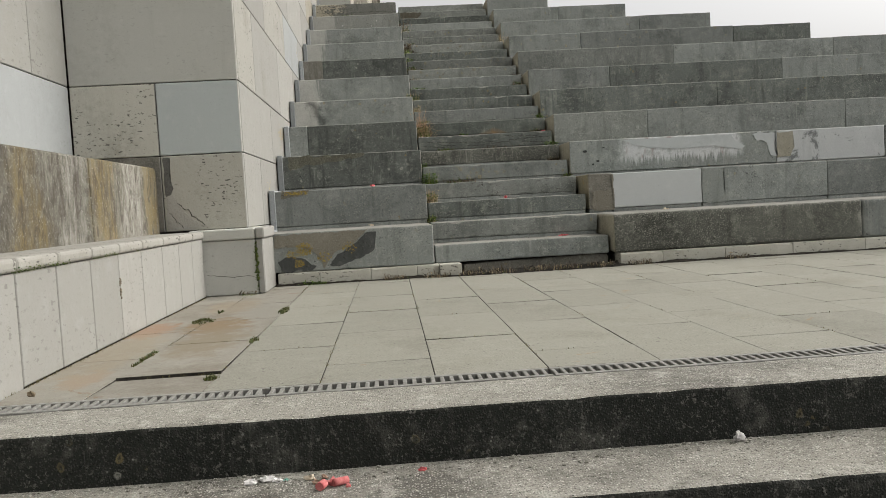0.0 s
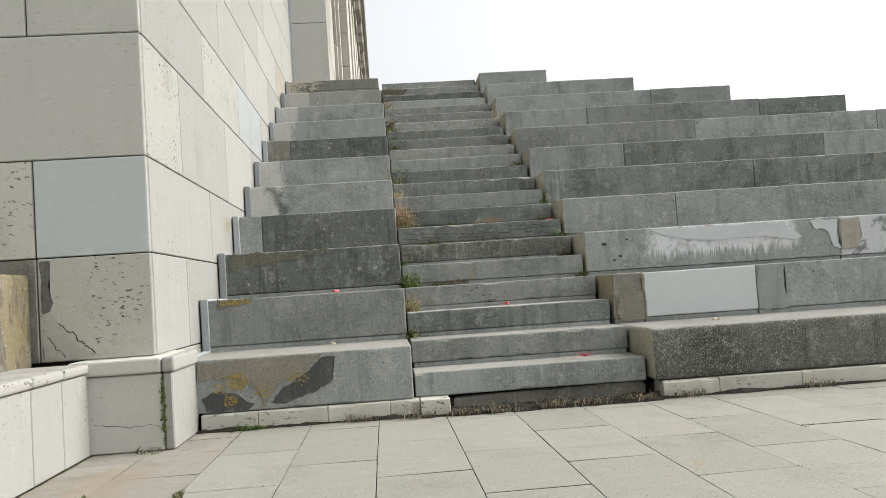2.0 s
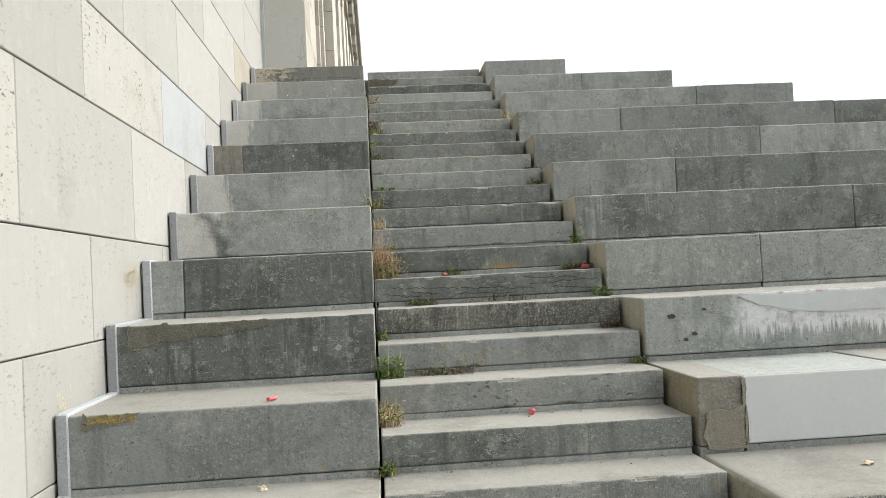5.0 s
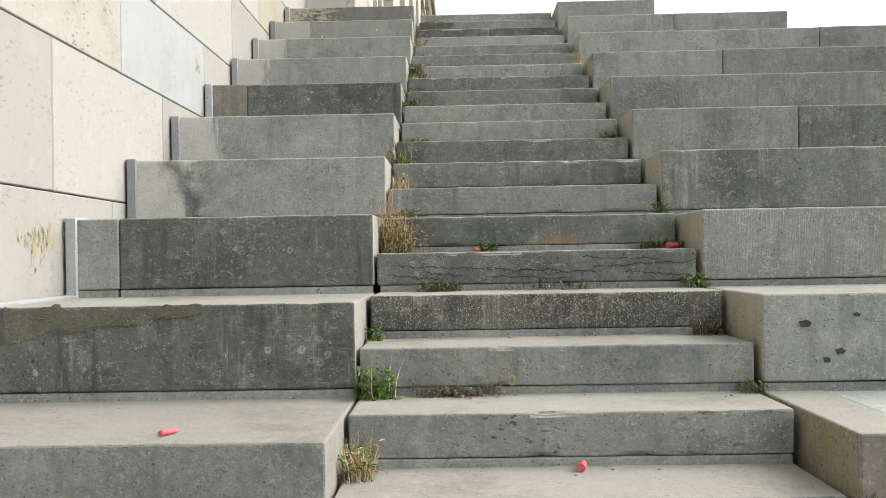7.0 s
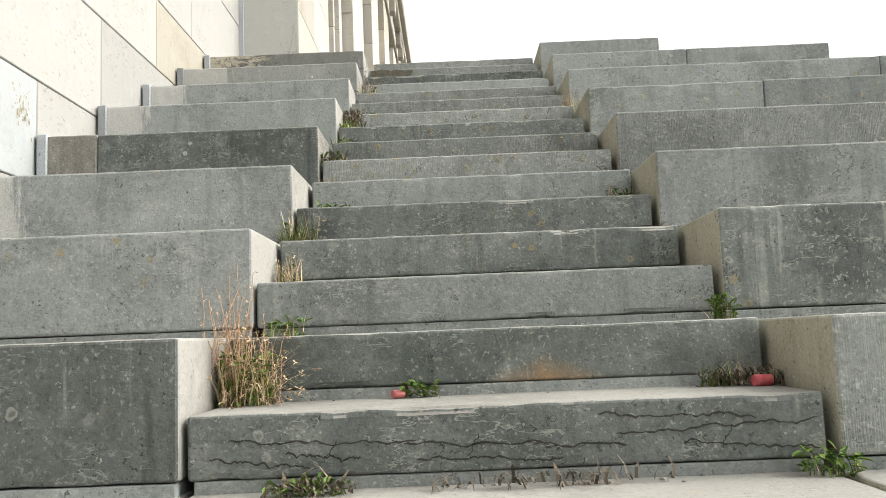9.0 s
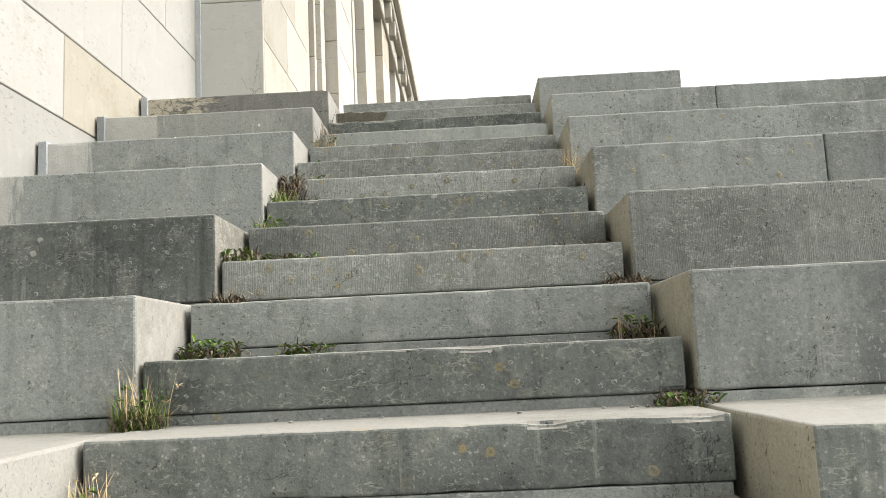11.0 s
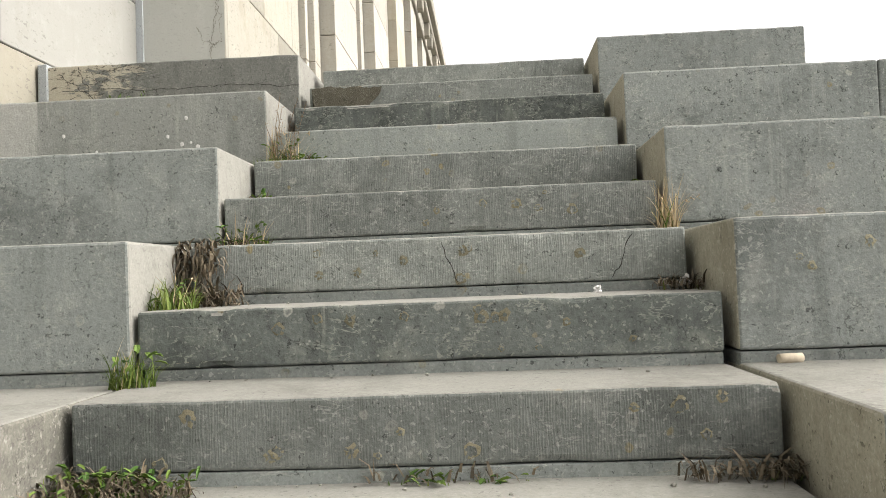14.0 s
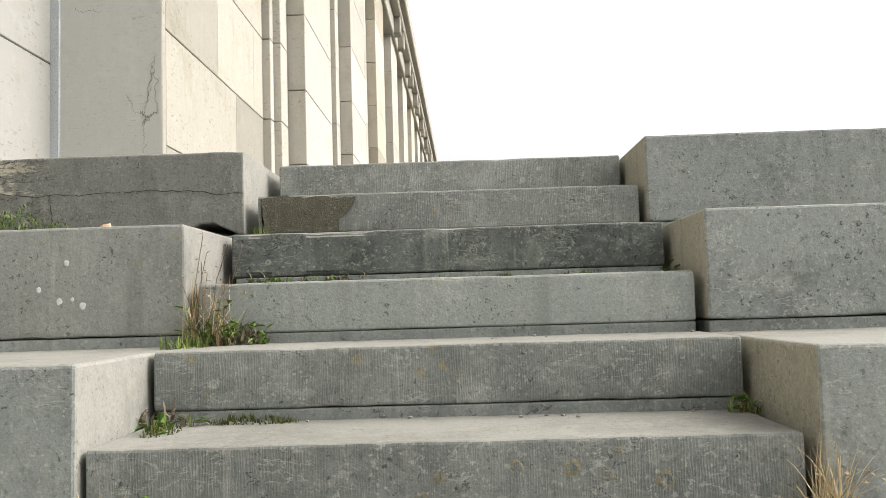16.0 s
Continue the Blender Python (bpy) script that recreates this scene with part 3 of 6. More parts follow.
for i in range(1, 23):
    box(0.005, STAIR_W, step_y(i) + 0.05, step_y(i) + T + 0.05 if i < 22 else 30.0, GROUND_Z, step_z(i) - R + 0.002, bm=core)
tagged(link_mesh("stair_core", core, M_JOINT), "dark rubble bed under the stair stones", "foundation", kind="structure")

STEP_MATS = {1: M_MID, 2: M_COMB, 3: M_DARK, 4: M_PITTED, 5: M_MID, 6: M_AGG, 7: M_DARK, 8: M_RUSTED, 9: M_MID, 10: M_DARK, 11: M_DARK, 12: M_MID}
stairs = thing("staircase", (STAIR_W / 2, 0, 0), "weathered grey stone staircase between taller seating tiers", "stairs")
STEPS = {}
for i in range(1, 23):
    z1 = step_z(i)
    cell = 0.03 if i < 17 else 0.04
    mat = STEP_MATS.get(i, M_COMB if i % 3 else M_DARK if i in (15,) else M_COMB)
    if i in (19,):
        mat = M_PALE
    if i in (20,):
        mat = M_DARK
    rnd = random.Random(40 + i)
    x0, x1 = 0.003 + rnd.uniform(0, 0.010), STAIR_W - 0.008 - rnd.uniform(0, 0.010)
    bm = worn_block(x0, x1, step_y(i) + rnd.uniform(-0.003, 0.003), step_y(i) + T + 0.045, z1 - R + (0.032 if i > 1 else 0.03), z1, 0.007, cell, 0.0014, 0.007, i * 1.7, tops=True)
    STEPS[i] = part("step", bm, [mat, M_TREAD, mat, mat], stairs)
    if i > 1:
        part("bed_stone", box(0.02, STAIR_W - 0.02, step_y(i) + 0.003, step_y(i) + 0.2, step_z(i - 1) - 0.05, step_z(i - 1) + 0.0298, 0.003), M_MID, stairs)
# landing at the top of the flight
bm = box(-0.9, STAIR_W + 1.06, step_y(22) + T + 0.03, 60.0, step_z(22) - 0.2, step_z(22) - 0.004, 0.01)
tagged(link_mesh("floor_landing", bm, M_TILE), "pale stone landing above the stairs", "floor", kind="structure")

# ---- seating tiers ----


def tier(parent, blocks, k, foot=0.034, dy=0.0, seed=0.0, b=0.008, back=0.12):
    z1 = step_z(2 * k)
    y0 = step_y(2 * k - 1) - 0.02 + dy
    t = thing_part("tier", parent, (blocks[0][0], y0, z1 - 2 * R))
    for j, (x0, x1, mat) in enumerate(blocks):
        rnd = random.Random(int(seed * 10) + j)
        bm = worn_block(x0 + 0.0012, x1 - 0.0012, y0 + rnd.uniform(-0.001, 0.001), y0 + 2 * T + back, z1 - 2 * R + foot, z1 + rnd.uniform(-0.004, 0.004), b, 0.05, 0.0014, 0.004, seed + j * 5.3, tops=True)
        if k == 11 and x1 < 0:
            for v in bm.verts:
                if v.co.z < z1 - 2 * R + foot + 0.03 and v.co.y < y0 + 0.04:
                    v.co.z += 0.055 * max(0.0, 1 - abs(v.co.x + 0.19) / 0.10) ** 0.6
        if k > 1:
            part("bed_stone", box(x0 + 0.002, x1 - 0.01, y0 + 0.004, y0 + 0.2, z1 - 2 * R - 0.05, z1 - 2 * R + 0.0305, 0.003), M_MID, t)
        # Most -x ends take the buff weathered stone, lightened to offset their shade.
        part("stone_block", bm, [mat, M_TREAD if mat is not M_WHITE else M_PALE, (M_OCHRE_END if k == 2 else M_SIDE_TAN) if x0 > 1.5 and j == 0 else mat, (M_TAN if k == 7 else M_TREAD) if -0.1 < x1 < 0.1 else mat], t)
    return t


def thing_part(name, parent, at):
    ob = new(name)
    ob.empty_display_size = 0.1
    ob.parent = parent
    ob.location = Vector(at) - BASE[parent]
    BASE[ob] = Vector(at)
    return ob


left = thing("seating_terrace", (-0.7, 0, 0), "stepped grey stone seating tiers along the limestone wall", "terrace")
LX0 = -1.43
LEFT = {1: [(LX0, -0.006, M_MID)], 2: [(LX0, -0.006, M_MID)], 3: [(LX0, -0.006, M_SOOT)], 4: [(LX0, -1.22, M_MID), (-1.22, -0.006, M_SOOT)],
        5: [(LX0, -0.006, M_LIMERUN)], 6: [(LX0, -0.006, M_LIMED)], 7: [(LX0, -1.16, M_TAN), (-1.16, -0.006, M_SOOT)],
        8: [(LX0, -0.006, M_LIMED)], 9: [(LX0, -0.006, M_LIMED)], 10: [(LX0, -0.025, M_LIMEPALE)], 11: [(LX0, -0.04, M_FLAKED)]}
for k in range(1, 12):
    tier(left, LEFT[k], k, dy=-0.05 if k == 1 else 0, seed=11.0 + k, back=1.6 if k == 11 else 0.12)
lcore = bmesh.new()
for k in range(1, 12):
    box(WALL_X + 0.02, -0.03, step_y(2 * k - 1) + 0.06, step_y(2 * k + 1) + 0.06 if k < 11 else 8.75, GROUND_Z, step_z(2 * k) - 2 * R + 0.004, bm=lcore)
tagged(link_mesh("terrace_core", lcore, M_JOINT), "dark rubble core under the seating tiers", "foundation", kind="structure")
# grey mortar fillet between the tiers and the wall
for k in range(1, 12):
    y0, z1 = step_y(2 * k - 1) - 0.03, step_z(2 * k)
    bm = box(WALL_X + 0.012, LX0 + 0.01, y0, y0 + 0.09, z1 - 2 * R - 0.02, z1 + 0.012, 0.006)
    box(WALL_X + 0.012, LX0 + 0.004, y0 + 0.08, y0 + 2 * T + 0.02, z1 - 0.05, z1 + 0.012, 0.006, bm=bm)
    part("mortar_fillet", bm, M_MORTAR, left)

right = thing("seating_terrace", (6.0, 0, 0), "broad flight of stepped grey stone seating tiers", "terrace")
RX0 = STAIR_W + 0.012
ENDS = {11: 2.612, 10: 3.765, 9: 4.91, 8: 6.15, 7: 7.32, 6: 8.5, 5: 9.66, 4: 10.8, 3: 12.0, 2: 13.1, 1: 14.0}
RMAT = {1: [M_AGG, M_MID, M_MID, M_DARK], 3: [M_WASHTIER, M_FLAKING, M_DARK, M_MID], 4: [M_COMB, M_MID, M_MID, M_MID, M_MID], 5: [M_DARK, M_DARK, M_MID, M_DARK],
        6: [M_MID, M_DARK, M_MID, M_MID], 7: [M_COMB, M_MID, M_MID], 8: [M_MID, M_MID, M_DARK], 9: [M_MID, M_MID], 10: [M_MID, M_MID], 11: [M_MID]}
for k in range(1, 12):
    cut = [2.62 + 2.33 * n if k % 2 == 0 else 3.75 + 2.33 * n for n in range(6)]
    if k == 2:
        cut = [1.775, 2.65] + [3.9 + 2.3 * n for n in range(5)]
        RMAT[2] = [M_TAN, M_WHITE, M_MID, M_MID, M_DARK, M_MID, M_MID, M_MID]
    if k == 3:
        cut = [3.757, 4.95, 7.2, 9.5]
    xs = [RX0] + [c for c in cut if c < ENDS[k] - 0.3] + [ENDS[k]]
    mats = RMAT[k]
    tier(right, [(xs[j], xs[j + 1], mats[min(j, len(mats) - 1)]) for j in range(len(xs) - 1)], k, dy=-0.09 if k == 1 else 0, seed=30.0 + k, b=0.02 if k == 1 else 0.008,
         back=1.6 if k == 11 else 0.12)
rcore = bmesh.new()
for k in range(1, 12):
    box(RX0 + 0.03, ENDS[k] - 0.03, step_y(2 * k - 1) + 0.06, step_y(2 * k + 1) + 0.06 if k < 11 else 9.0, GROUND_Z, step_z(2 * k) - 2 * R + 0.004, bm=rcore)
tagged(link_mesh("terrace_core", rcore, M_JOINT), "dark rubble core under the seating tiers", "foundation", kind="structure")

# light plinth stones at the foot of the stand
plinth = thing("plinth", (0, -0.1, 0), "pale stone plinth course along the foot of the stand", "plinth", kind="structure")
for x0, x1 in ((-1.33, -0.98), (-0.98, -0.55), (-0.55, -0.16), (-0.16, 0.03), (0.03, 0.215), (1.58, 1.95), (1.95, 2.5), (2.5, 3.1), (3.1, 3.75), (3.75, 4.4), (4.4, 5.1), (5.1, 5.8), (5.8, 6.5)):
    y0 = -0.10 if x0 < 0 else (-0.17 if x0 < 0.1 else -0.14)
    part("stone", worn_block(x0 + 0.0015, x1 - 0.0015, y0, 0.05, -0.02, 0.104, 0.005, 0.05, 0.002, 0.012, x0 * 3), M_SLAB_PORE, plinth)
part("stone", worn_block(6.504, RIGHT_END, -0.14, 0.05, -0.02, 0.104, 0.01, 0.2, 0.003, 0.01, 9), M_SLAB_PORE, plinth)

# ---- limestone walls of slabs ----
COURSES = [0.512, 1.112, 1.68, 2.41, 2.97, 3.63, 4.18, 4.925, 5.6, 6.25, 6.9, 7.6, 8.3, 9.0, 9.7, 10.4, 11.1]
GAP = 0.0035


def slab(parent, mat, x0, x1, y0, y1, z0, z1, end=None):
    """A facing slab; end: stone for its sunlit +x face, darker than the lightened fronts."""
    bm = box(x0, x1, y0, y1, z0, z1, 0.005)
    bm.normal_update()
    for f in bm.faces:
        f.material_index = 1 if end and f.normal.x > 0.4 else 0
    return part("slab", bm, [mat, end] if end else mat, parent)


wall_a = thing("wall_stand", (WALL_X, 3, 0), "tall wall of pale limestone slabs beside the tiers", "wall", kind="structure")
bm = box(-2.6, WALL_X - 0.012, PIER_Y + 0.014, 8.82, GROUND_Z, 11.1)
part("backing", bm, M_JOINT, wall_a)
JOINTS = {0: [0.43, 2.0], 1: [1.32, 2.8], 2: [0.45, 2.14, 3.6], 3: [1.31, 2.95, 4.5], 4: [0.4, 2.07, 3.5, 5.3], 5: [1.2, 2.9, 4.6, 6.29], 6: [0.5, 2.1, 3.7, 5.3, 7.15], 7: [1.3, 2.9, 4.5, 6.2, 8.03]}
SPECIAL = {(2, 0): M_SIDE_PORE, (3, 1): M_SIDE_PORE, (3, 2): M_SIDE_GREY, (4, 0): M_SLAB, (2, 1): M_SLAB, (6, 4): M_SLAB, (5, 4): M_SIDE_BUFF}
for c in range(len(COURSES) - 1):
    ys = [PIER_Y] + JOINTS.get(c, [0.5 + 0.8 * (c % 2), 2.4 + 0.6 * (c % 2), 5.2, 7.0]) + [8.81]
    for j in range(len(ys) - 1):
        slab(wall_a, SPECIAL.get((c, j), M_SLAB), WALL_X - 0.06, WALL_X, ys[j] + (GAP if j else 0.0), ys[j + 1] - GAP, COURSES[c] + GAP, COURSES[c + 1] - GAP)

slab(wall_a, M_SLAB, WALL_X - 0.06, WALL_X, PIER_Y + 0.06, 1.2, 0.05, COURSES[0] - GAP)
wall_b = thing("wall_pier", (-2.1, PIER_Y, 0), "front pier face of grey and porous limestone slabs", "wall", kind="structure")
FRONT = {0: ([-2.13], [M_TAN, M_SLAB_PORE]), 1: ([-2.13], [M_SLAB_PORE, M_SLAB_GREY]), 2: ([], [M_PIER]), 3: ([-2.13], [M_PIER, M_PIER])}
for c in range(len(COURSES) - 1):
    cut, mats = FRONT.get(c, ([-2.13] if c % 2 else [], [M_PIER, M_PIER]))
    xs = [RECESS_X + 0.004] + cut + [WALL_X - 0.062]
    for j in range(len(xs) - 1):
        # Shaded fronts mostly lightened; the sunlit +x end takes darker M_SLAB.
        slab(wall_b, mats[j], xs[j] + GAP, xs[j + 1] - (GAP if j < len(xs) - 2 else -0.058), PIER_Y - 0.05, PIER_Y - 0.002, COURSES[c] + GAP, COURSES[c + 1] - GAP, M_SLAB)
bm = box(RECESS_X - 0.5, -2.605, PIER_Y + 0.002, 8.8, GROUND_Z, 11.1)
part("backing", bm, M_JOINT, wall_b)

wall_c = thing("wall_recess", (RECESS_X, -3, 0), "set-back limestone wall behind the ledge", "wall", kind="structure")
part("backing", box(RECESS_X - 0.5, RECESS_X - 0.062, -9.0, PIER_Y - 0.002, GROUND_Z, 11.1), M_JOINT, wall_c)
for c in range(len(COURSES) - 1):
    ys = [-9.0, -7.4, -5.9, -4.3] + ([-2.7, -1.1] if c % 2 == 0 else [-3.4, -1.9]) + [PIER_Y - 0.052]
    for j in range(len(ys) - 1):
        slab(wall_c, M_SIDE_GREY if c == 1 else M_SLAB, RECESS_X - 0.06, RECESS_X, ys[j] + GAP, ys[j + 1] - GAP, COURSES[c] + GAP, COURSES[c + 1] - GAP)

# stained ledge wall and pale bench below it
brown = thing("ledge_wall", (BROWN_X, -3, 0.46), "ochre and black stained limestone parapet above the pale ledge", "wall", kind="structure")
for y0, y1 in ((-7.9, -6.4), (-6.4, -4.9), (-4.9, -3.4), (-3.4, -1.93), (-1.93, -0.47)):
    part("slab", box(RECESS_X + 0.006, BROWN_X, y0 + GAP, y1 - GAP, 0.49, 1.02, 0.014, 2), M_BROWN, brown)
bench = thing("ledge", (LEDGE_X, -3, 0), "low ledge faced with pale limestone slabs under a rounded coping", "ledge", kind="structure")
part("backing", box(RECESS_X + 0.01, LEDGE_X - 0.032, -7.6, -0.5, GROUND_Z, 0.442), M_JOINT, bench)
cuts = [-7.9, -7.5, -7.1, -6.7, -6.3, -5.9, -5.48, -5.07, -4.66, -4.25, -3.845, -3.45, -3.04, -2.63, -2.22, -1.78, -1.37, -1.0, -0.635]
for y0, y1 in zip(cuts, cuts[1:]):
    part("slab", box(LEDGE_X - 0.03, LEDGE_X, y0 + 0.0045, y1 - 0.0045, GROUND_Z if y1 < -3.5 else 0.002, 0.445, 0.004), M_SLAB, bench)
    part("coping", box(BROWN_X - 0.2, LEDGE_X + 0.016, y0 + 0.003, y1 - 0.003, 0.449, 0.505, 0.018, 3), M_SIDE_PORE, bench)

# base of the pier with its coping
pbase = thing("pier_base", (-1.6, -0.5, 0), "cracked pale stone base of the pier with coping", "plinth", kind="structure")
# Front panel and coping use the stone lightened for shade, the return M_SLAB.
part("panel", box(LEDGE_X - 0.1, -1.41, -0.635, -0.36, 0.002, 0.425, 0.006), M_PIER, pbase)
part("panel", box(-1.405, -1.352, -0.637, -0.04, 0.002, 0.425, 0.008), M_SLAB, pbase)
part("coping", box(LEDGE_X - 0.1, -1.41, -0.65, -0.36, 0.429, 0.5125, 0.012, 2), M_PIER, pbase)
part("coping", box(-1.405, -1.335, -0.653, -0.065, 0.429, 0.5135, 0.014, 2), M_SLAB, pbase)
part("backing", box(-1.6, -1.42, -0.365, -0.02, 0.0, 0.514), M_SLAB_PORE, pbase)

# ---- colonnade of the stand above the landing ----
COL_X, COL_Y = -0.855, 8.82
wing = thing("colonnade_building", (-2, 20, step_z(22)), "long sunlit limestone wing with tall pilasters and a cornice", "building")
part("wall", box(-6.0, COL_X - 0.012, COL_Y + 0.05, 64.0, GROUND_Z, 10.6), M_WING, wing)
zs = [4.1, 4.45, 5.13, 5.83, 6.55, 7.3, 8.05, 8.8, 9.5, 10.6]
zf = [4.1, 5.49, 6.9, 8.3, 9.5, 10.6]
for z0, z1 in zip(zf, zf[1:]):
    # Front lightened for its shade, the sunlit +x end given darker wing stone.
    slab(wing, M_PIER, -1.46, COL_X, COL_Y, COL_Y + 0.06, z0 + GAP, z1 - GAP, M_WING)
for n, (z0, z1) in enumerate(zip(zs, zs[1:])):
    ys = [COL_Y + 0.062] + ([10.36] if n % 2 == 1 else [9.9, 10.9] if n % 3 else [9.4, 10.47]) + [11.2]
    for j in range(len(ys) - 1):
        part("slab", box(COL_X - 0.03, COL_X - 0.0005, ys[j] + 0.002, ys[j + 1] - 0.002, z0 + GAP, z1 - GAP, 0.004), M_WING, wing)
part("mortar_joint", box(-1.487, -1.44, COL_Y - 0.02, COL_Y + 0.03, 4.1, 11.0), M_MORTAR, wing)
BAY = 3.23
for q in range(16):
    y = 11.22 + BAY * q
    shaft = M_OCHRE if q % 3 == 2 else M_PILASTER
    for a0, a1, xo, mat in ((0.0, 0.12, -0.79, M_PILASTER), (0.12, 0.39, -0.725, M_PILASTER), (0.41, 1.92, -0.565, shaft)):
        col = thing_part("pilaster", wing, (COL_X, y + a0, 4.1))
        off = 0.35 if a0 > 0.4 else 0.0
        hs = [4.1] + [z + off for z in zs[1:-1]] + [10.6]
        for z0, z1 in zip(hs, hs[1:]):
            part("stone", box(COL_X - 0.012, xo, y + a0, y + a1 - 0.003, z0 + GAP, z1 - GAP, 0.006), mat, col)
    for a0, a1, xo in ((1.92, 2.2, -0.725), (2.2, 2.32, -0.79)):
        part("reveal", box(COL_X - 0.012, xo, y + a0 + 0.002, y + a1 - 0.002, 4.1, 10.0, 0.006), M_WING, wing)
    part("panel", box(COL_X - 0.02, COL_X + 0.012, y + 2.34, y + BAY - 0.02, 4.1, 9.6, 0.006), M_WING, wing)
    part("bracket", box(COL_X - 0.02, -0.36, y + 0.5, y + 0.8, 9.25, 9.62, 0.03, 2), M_WING, wing)
    part("bracket", box(COL_X - 0.02, -0.36, y + 1.5, y + 1.8, 9.25, 9.62, 0.03, 2), M_WING, wing)
for x1, z0, z1 in ((-0.5, 9.2, 9.62), (-0.34, 9.62, 9.8), (-0.22, 9.8, 10.1), (-0.3, 10.1, 10.35), (-0.6, 10.35, 11.2)):
    part("cornice", box(-6.0, x1, 11.1, 64.0, z0 + 0.001, z1 - 0.001, 0.02), M_WING, wing)

# ---- drain at the plaza's edge ----
GRATE = 1.0
bar_mesh = None
for g in range(-1, 13):
    x0 = -0.823 + g * GRATE
    x1 = x0 + GRATE
    x0 = max(x0, LEDGE_X + 0.01)
    gr = thing("drain_grate", ((x0 + x1) / 2, DRAIN_Y, -0.02), "galvanised slotted drain grate set in the paving", "drain grate", group="drain grates")
    fr = box(x0 + 0.002, x1 - 0.002, DRAIN_Y - 0.068, DRAIN_Y - 0.046, -0.03, 0.001, 0.002)
    box(x0 + 0.002, x1 - 0.002, DRAIN_Y + 0.045, DRAIN_Y + 0.067, -0.03, 0.001, 0.002, bm=fr)
    part("frame", fr, M_STEEL, gr)
    nb = int((x1 - x0) / 0.0332)
    if g < 4:
        for i in range(nb):
            bx = x0 + 0.006 + 0.0332 * i
            if bar_mesh is None:
                o = part("bar", box(bx, bx + 0.015, DRAIN_Y - 0.047, DRAIN_Y + 0.046, -0.026, 0.0, 0.002), M_STEEL, gr)
                bar_mesh = o.data
            else:
                o = new("bar", bar_mesh)
                o.parent = gr
                o.location = Vector((bx + 0.0075, DRAIN_Y - 0.0005, -0.026)) - BASE[gr]
    else:
        bm = bmesh.new()
        for i in range(nb):
            bx = x0 + 0.006 + 0.0332 * i
            box(bx, bx + 0.015, DRAIN_Y - 0.047, DRAIN_Y + 0.046, -0.026, 0.0, bm=bm)
        part("bars", bm, M_STEEL, gr)["kind"] = "stuff"

# ---- paving tiles ----
plaza = thing("floor_plaza", (3, -2, 0), "beige concrete paving tiles with dirty joints and lifted corners", "paving", kind="structure")
COL_W = 0.4165
edges = [LEDGE_X + 0.004, -1.48] + [-1.067 + COL_W * n for n in range(37)]
for c in range(len(edges) - 1):
    x0, x1 = edges[c], edges[c + 1]
    if x0 > RIGHT_END - 0.3:
        break
    ys = [DRAIN_Y + 0.07] + ([-3.80, -2.99, -2.17, -1.36, -0.36] if c % 2 else [-3.34, -2.54, -1.74, -0.94]) + [-0.02]
    for j in range(len(ys) - 1):
        rnd = random.Random(c * 31 + j)
        g0, g1 = rnd.uniform(0.0006, 0.0024), rnd.uniform(0.0006, 0.0024)
        g2, g3 = rnd.uniform(0.0015, 0.006), rnd.uniform(0.0015, 0.006)
        bm = box(x0 + g0, x1 - g1, ys[j] + g2, ys[j + 1] - g3, -0.06, 0.0, 0.0016)
        # Sides share the dark joint colour; on the lifted tile it paints in shade.
        for f in bm.faces:
            f.material_index = 1 if abs(f.normal.z) < 0.3 else 0
        tilt = [rnd.uniform(-0.002, 0.001) for _ in range(4)]
        if c == 1 and j == 1:
            tilt = [0.006, 0.007, 0.0, 0.0]
        if c == 1 and j == 0:
            tilt = [-0.001, -0.001, -0.007, -0.006]
        for v in bm.verts:
            u, w = (v.co.x - x0) / (x1 - x0), (v.co.y - ys[j]) / (ys[j + 1] - ys[j])
            v.co.z += (tilt[0] * (1 - u) + tilt[1] * u) * (1 - w) + (tilt[2] * (1 - u) + tilt[3] * u) * w
        part("tile", bm, [M_TILE_RUST if c in (0, 1) else M_TILE, M_JOINT], plaza)

# ---- stains, repairs and cracks on the stones ----


def crust(name, outline, y, material, parent, label, seed, thick=0.004, jag=0.012):
    """A thin irregular crust on a face that looks towards -y; outline in x and z."""
    rnd = random.Random(seed)
    pts = []
    for i, (x, z) in enumerate(outline):
        x2, z2 = outline[(i + 1) % len(outline)]
        m = max(2, int(math.hypot(x2 - x, z2 - z) / 0.018))
        for q in range(m):
            f = q / m
            w = noise.noise(Vector((x + (x2 - x) * f, z + (z2 - z) * f, seed)) * 14) * jag * 1.6
            pts.append((x + (x2 - x) * f + rnd.uniform(-jag, jag) * 0.4 + w, z + (z2 - z) * f + rnd.uniform(-jag, jag) * 0.4 + w))
    bm = bmesh.new()
    front = [bm.verts.new((x, y - thick, z)) for x, z in pts]
    back = [bm.verts.new((x, y + 0.004, z)) for x, z in pts]
    f = bm.faces.new(front)
    for i in range(len(pts)):
        j = (i + 1) % len(pts)
        bm.faces.new((front[i], front[j], back[j], back[i]))
    bmesh.ops.triangulate(bm, faces=[f])
    bmesh.ops.recalc_face_normals(bm, faces=bm.faces[:])
    return part(name, bm, material, parent, label)


Y_L1 = step_y(1) - 0.0712
crust("mortar_repair", [(-1.34, 0.425), (-0.56, 0.432), (-0.68, 0.33), (-0.86, 0.24), (-0.94, 0.13), (-0.99, 0.25), (-1.10, 0.31), (-1.34, 0.33)], Y_L1, M_REPAIR, left, "rough brown mortar repair", 5)
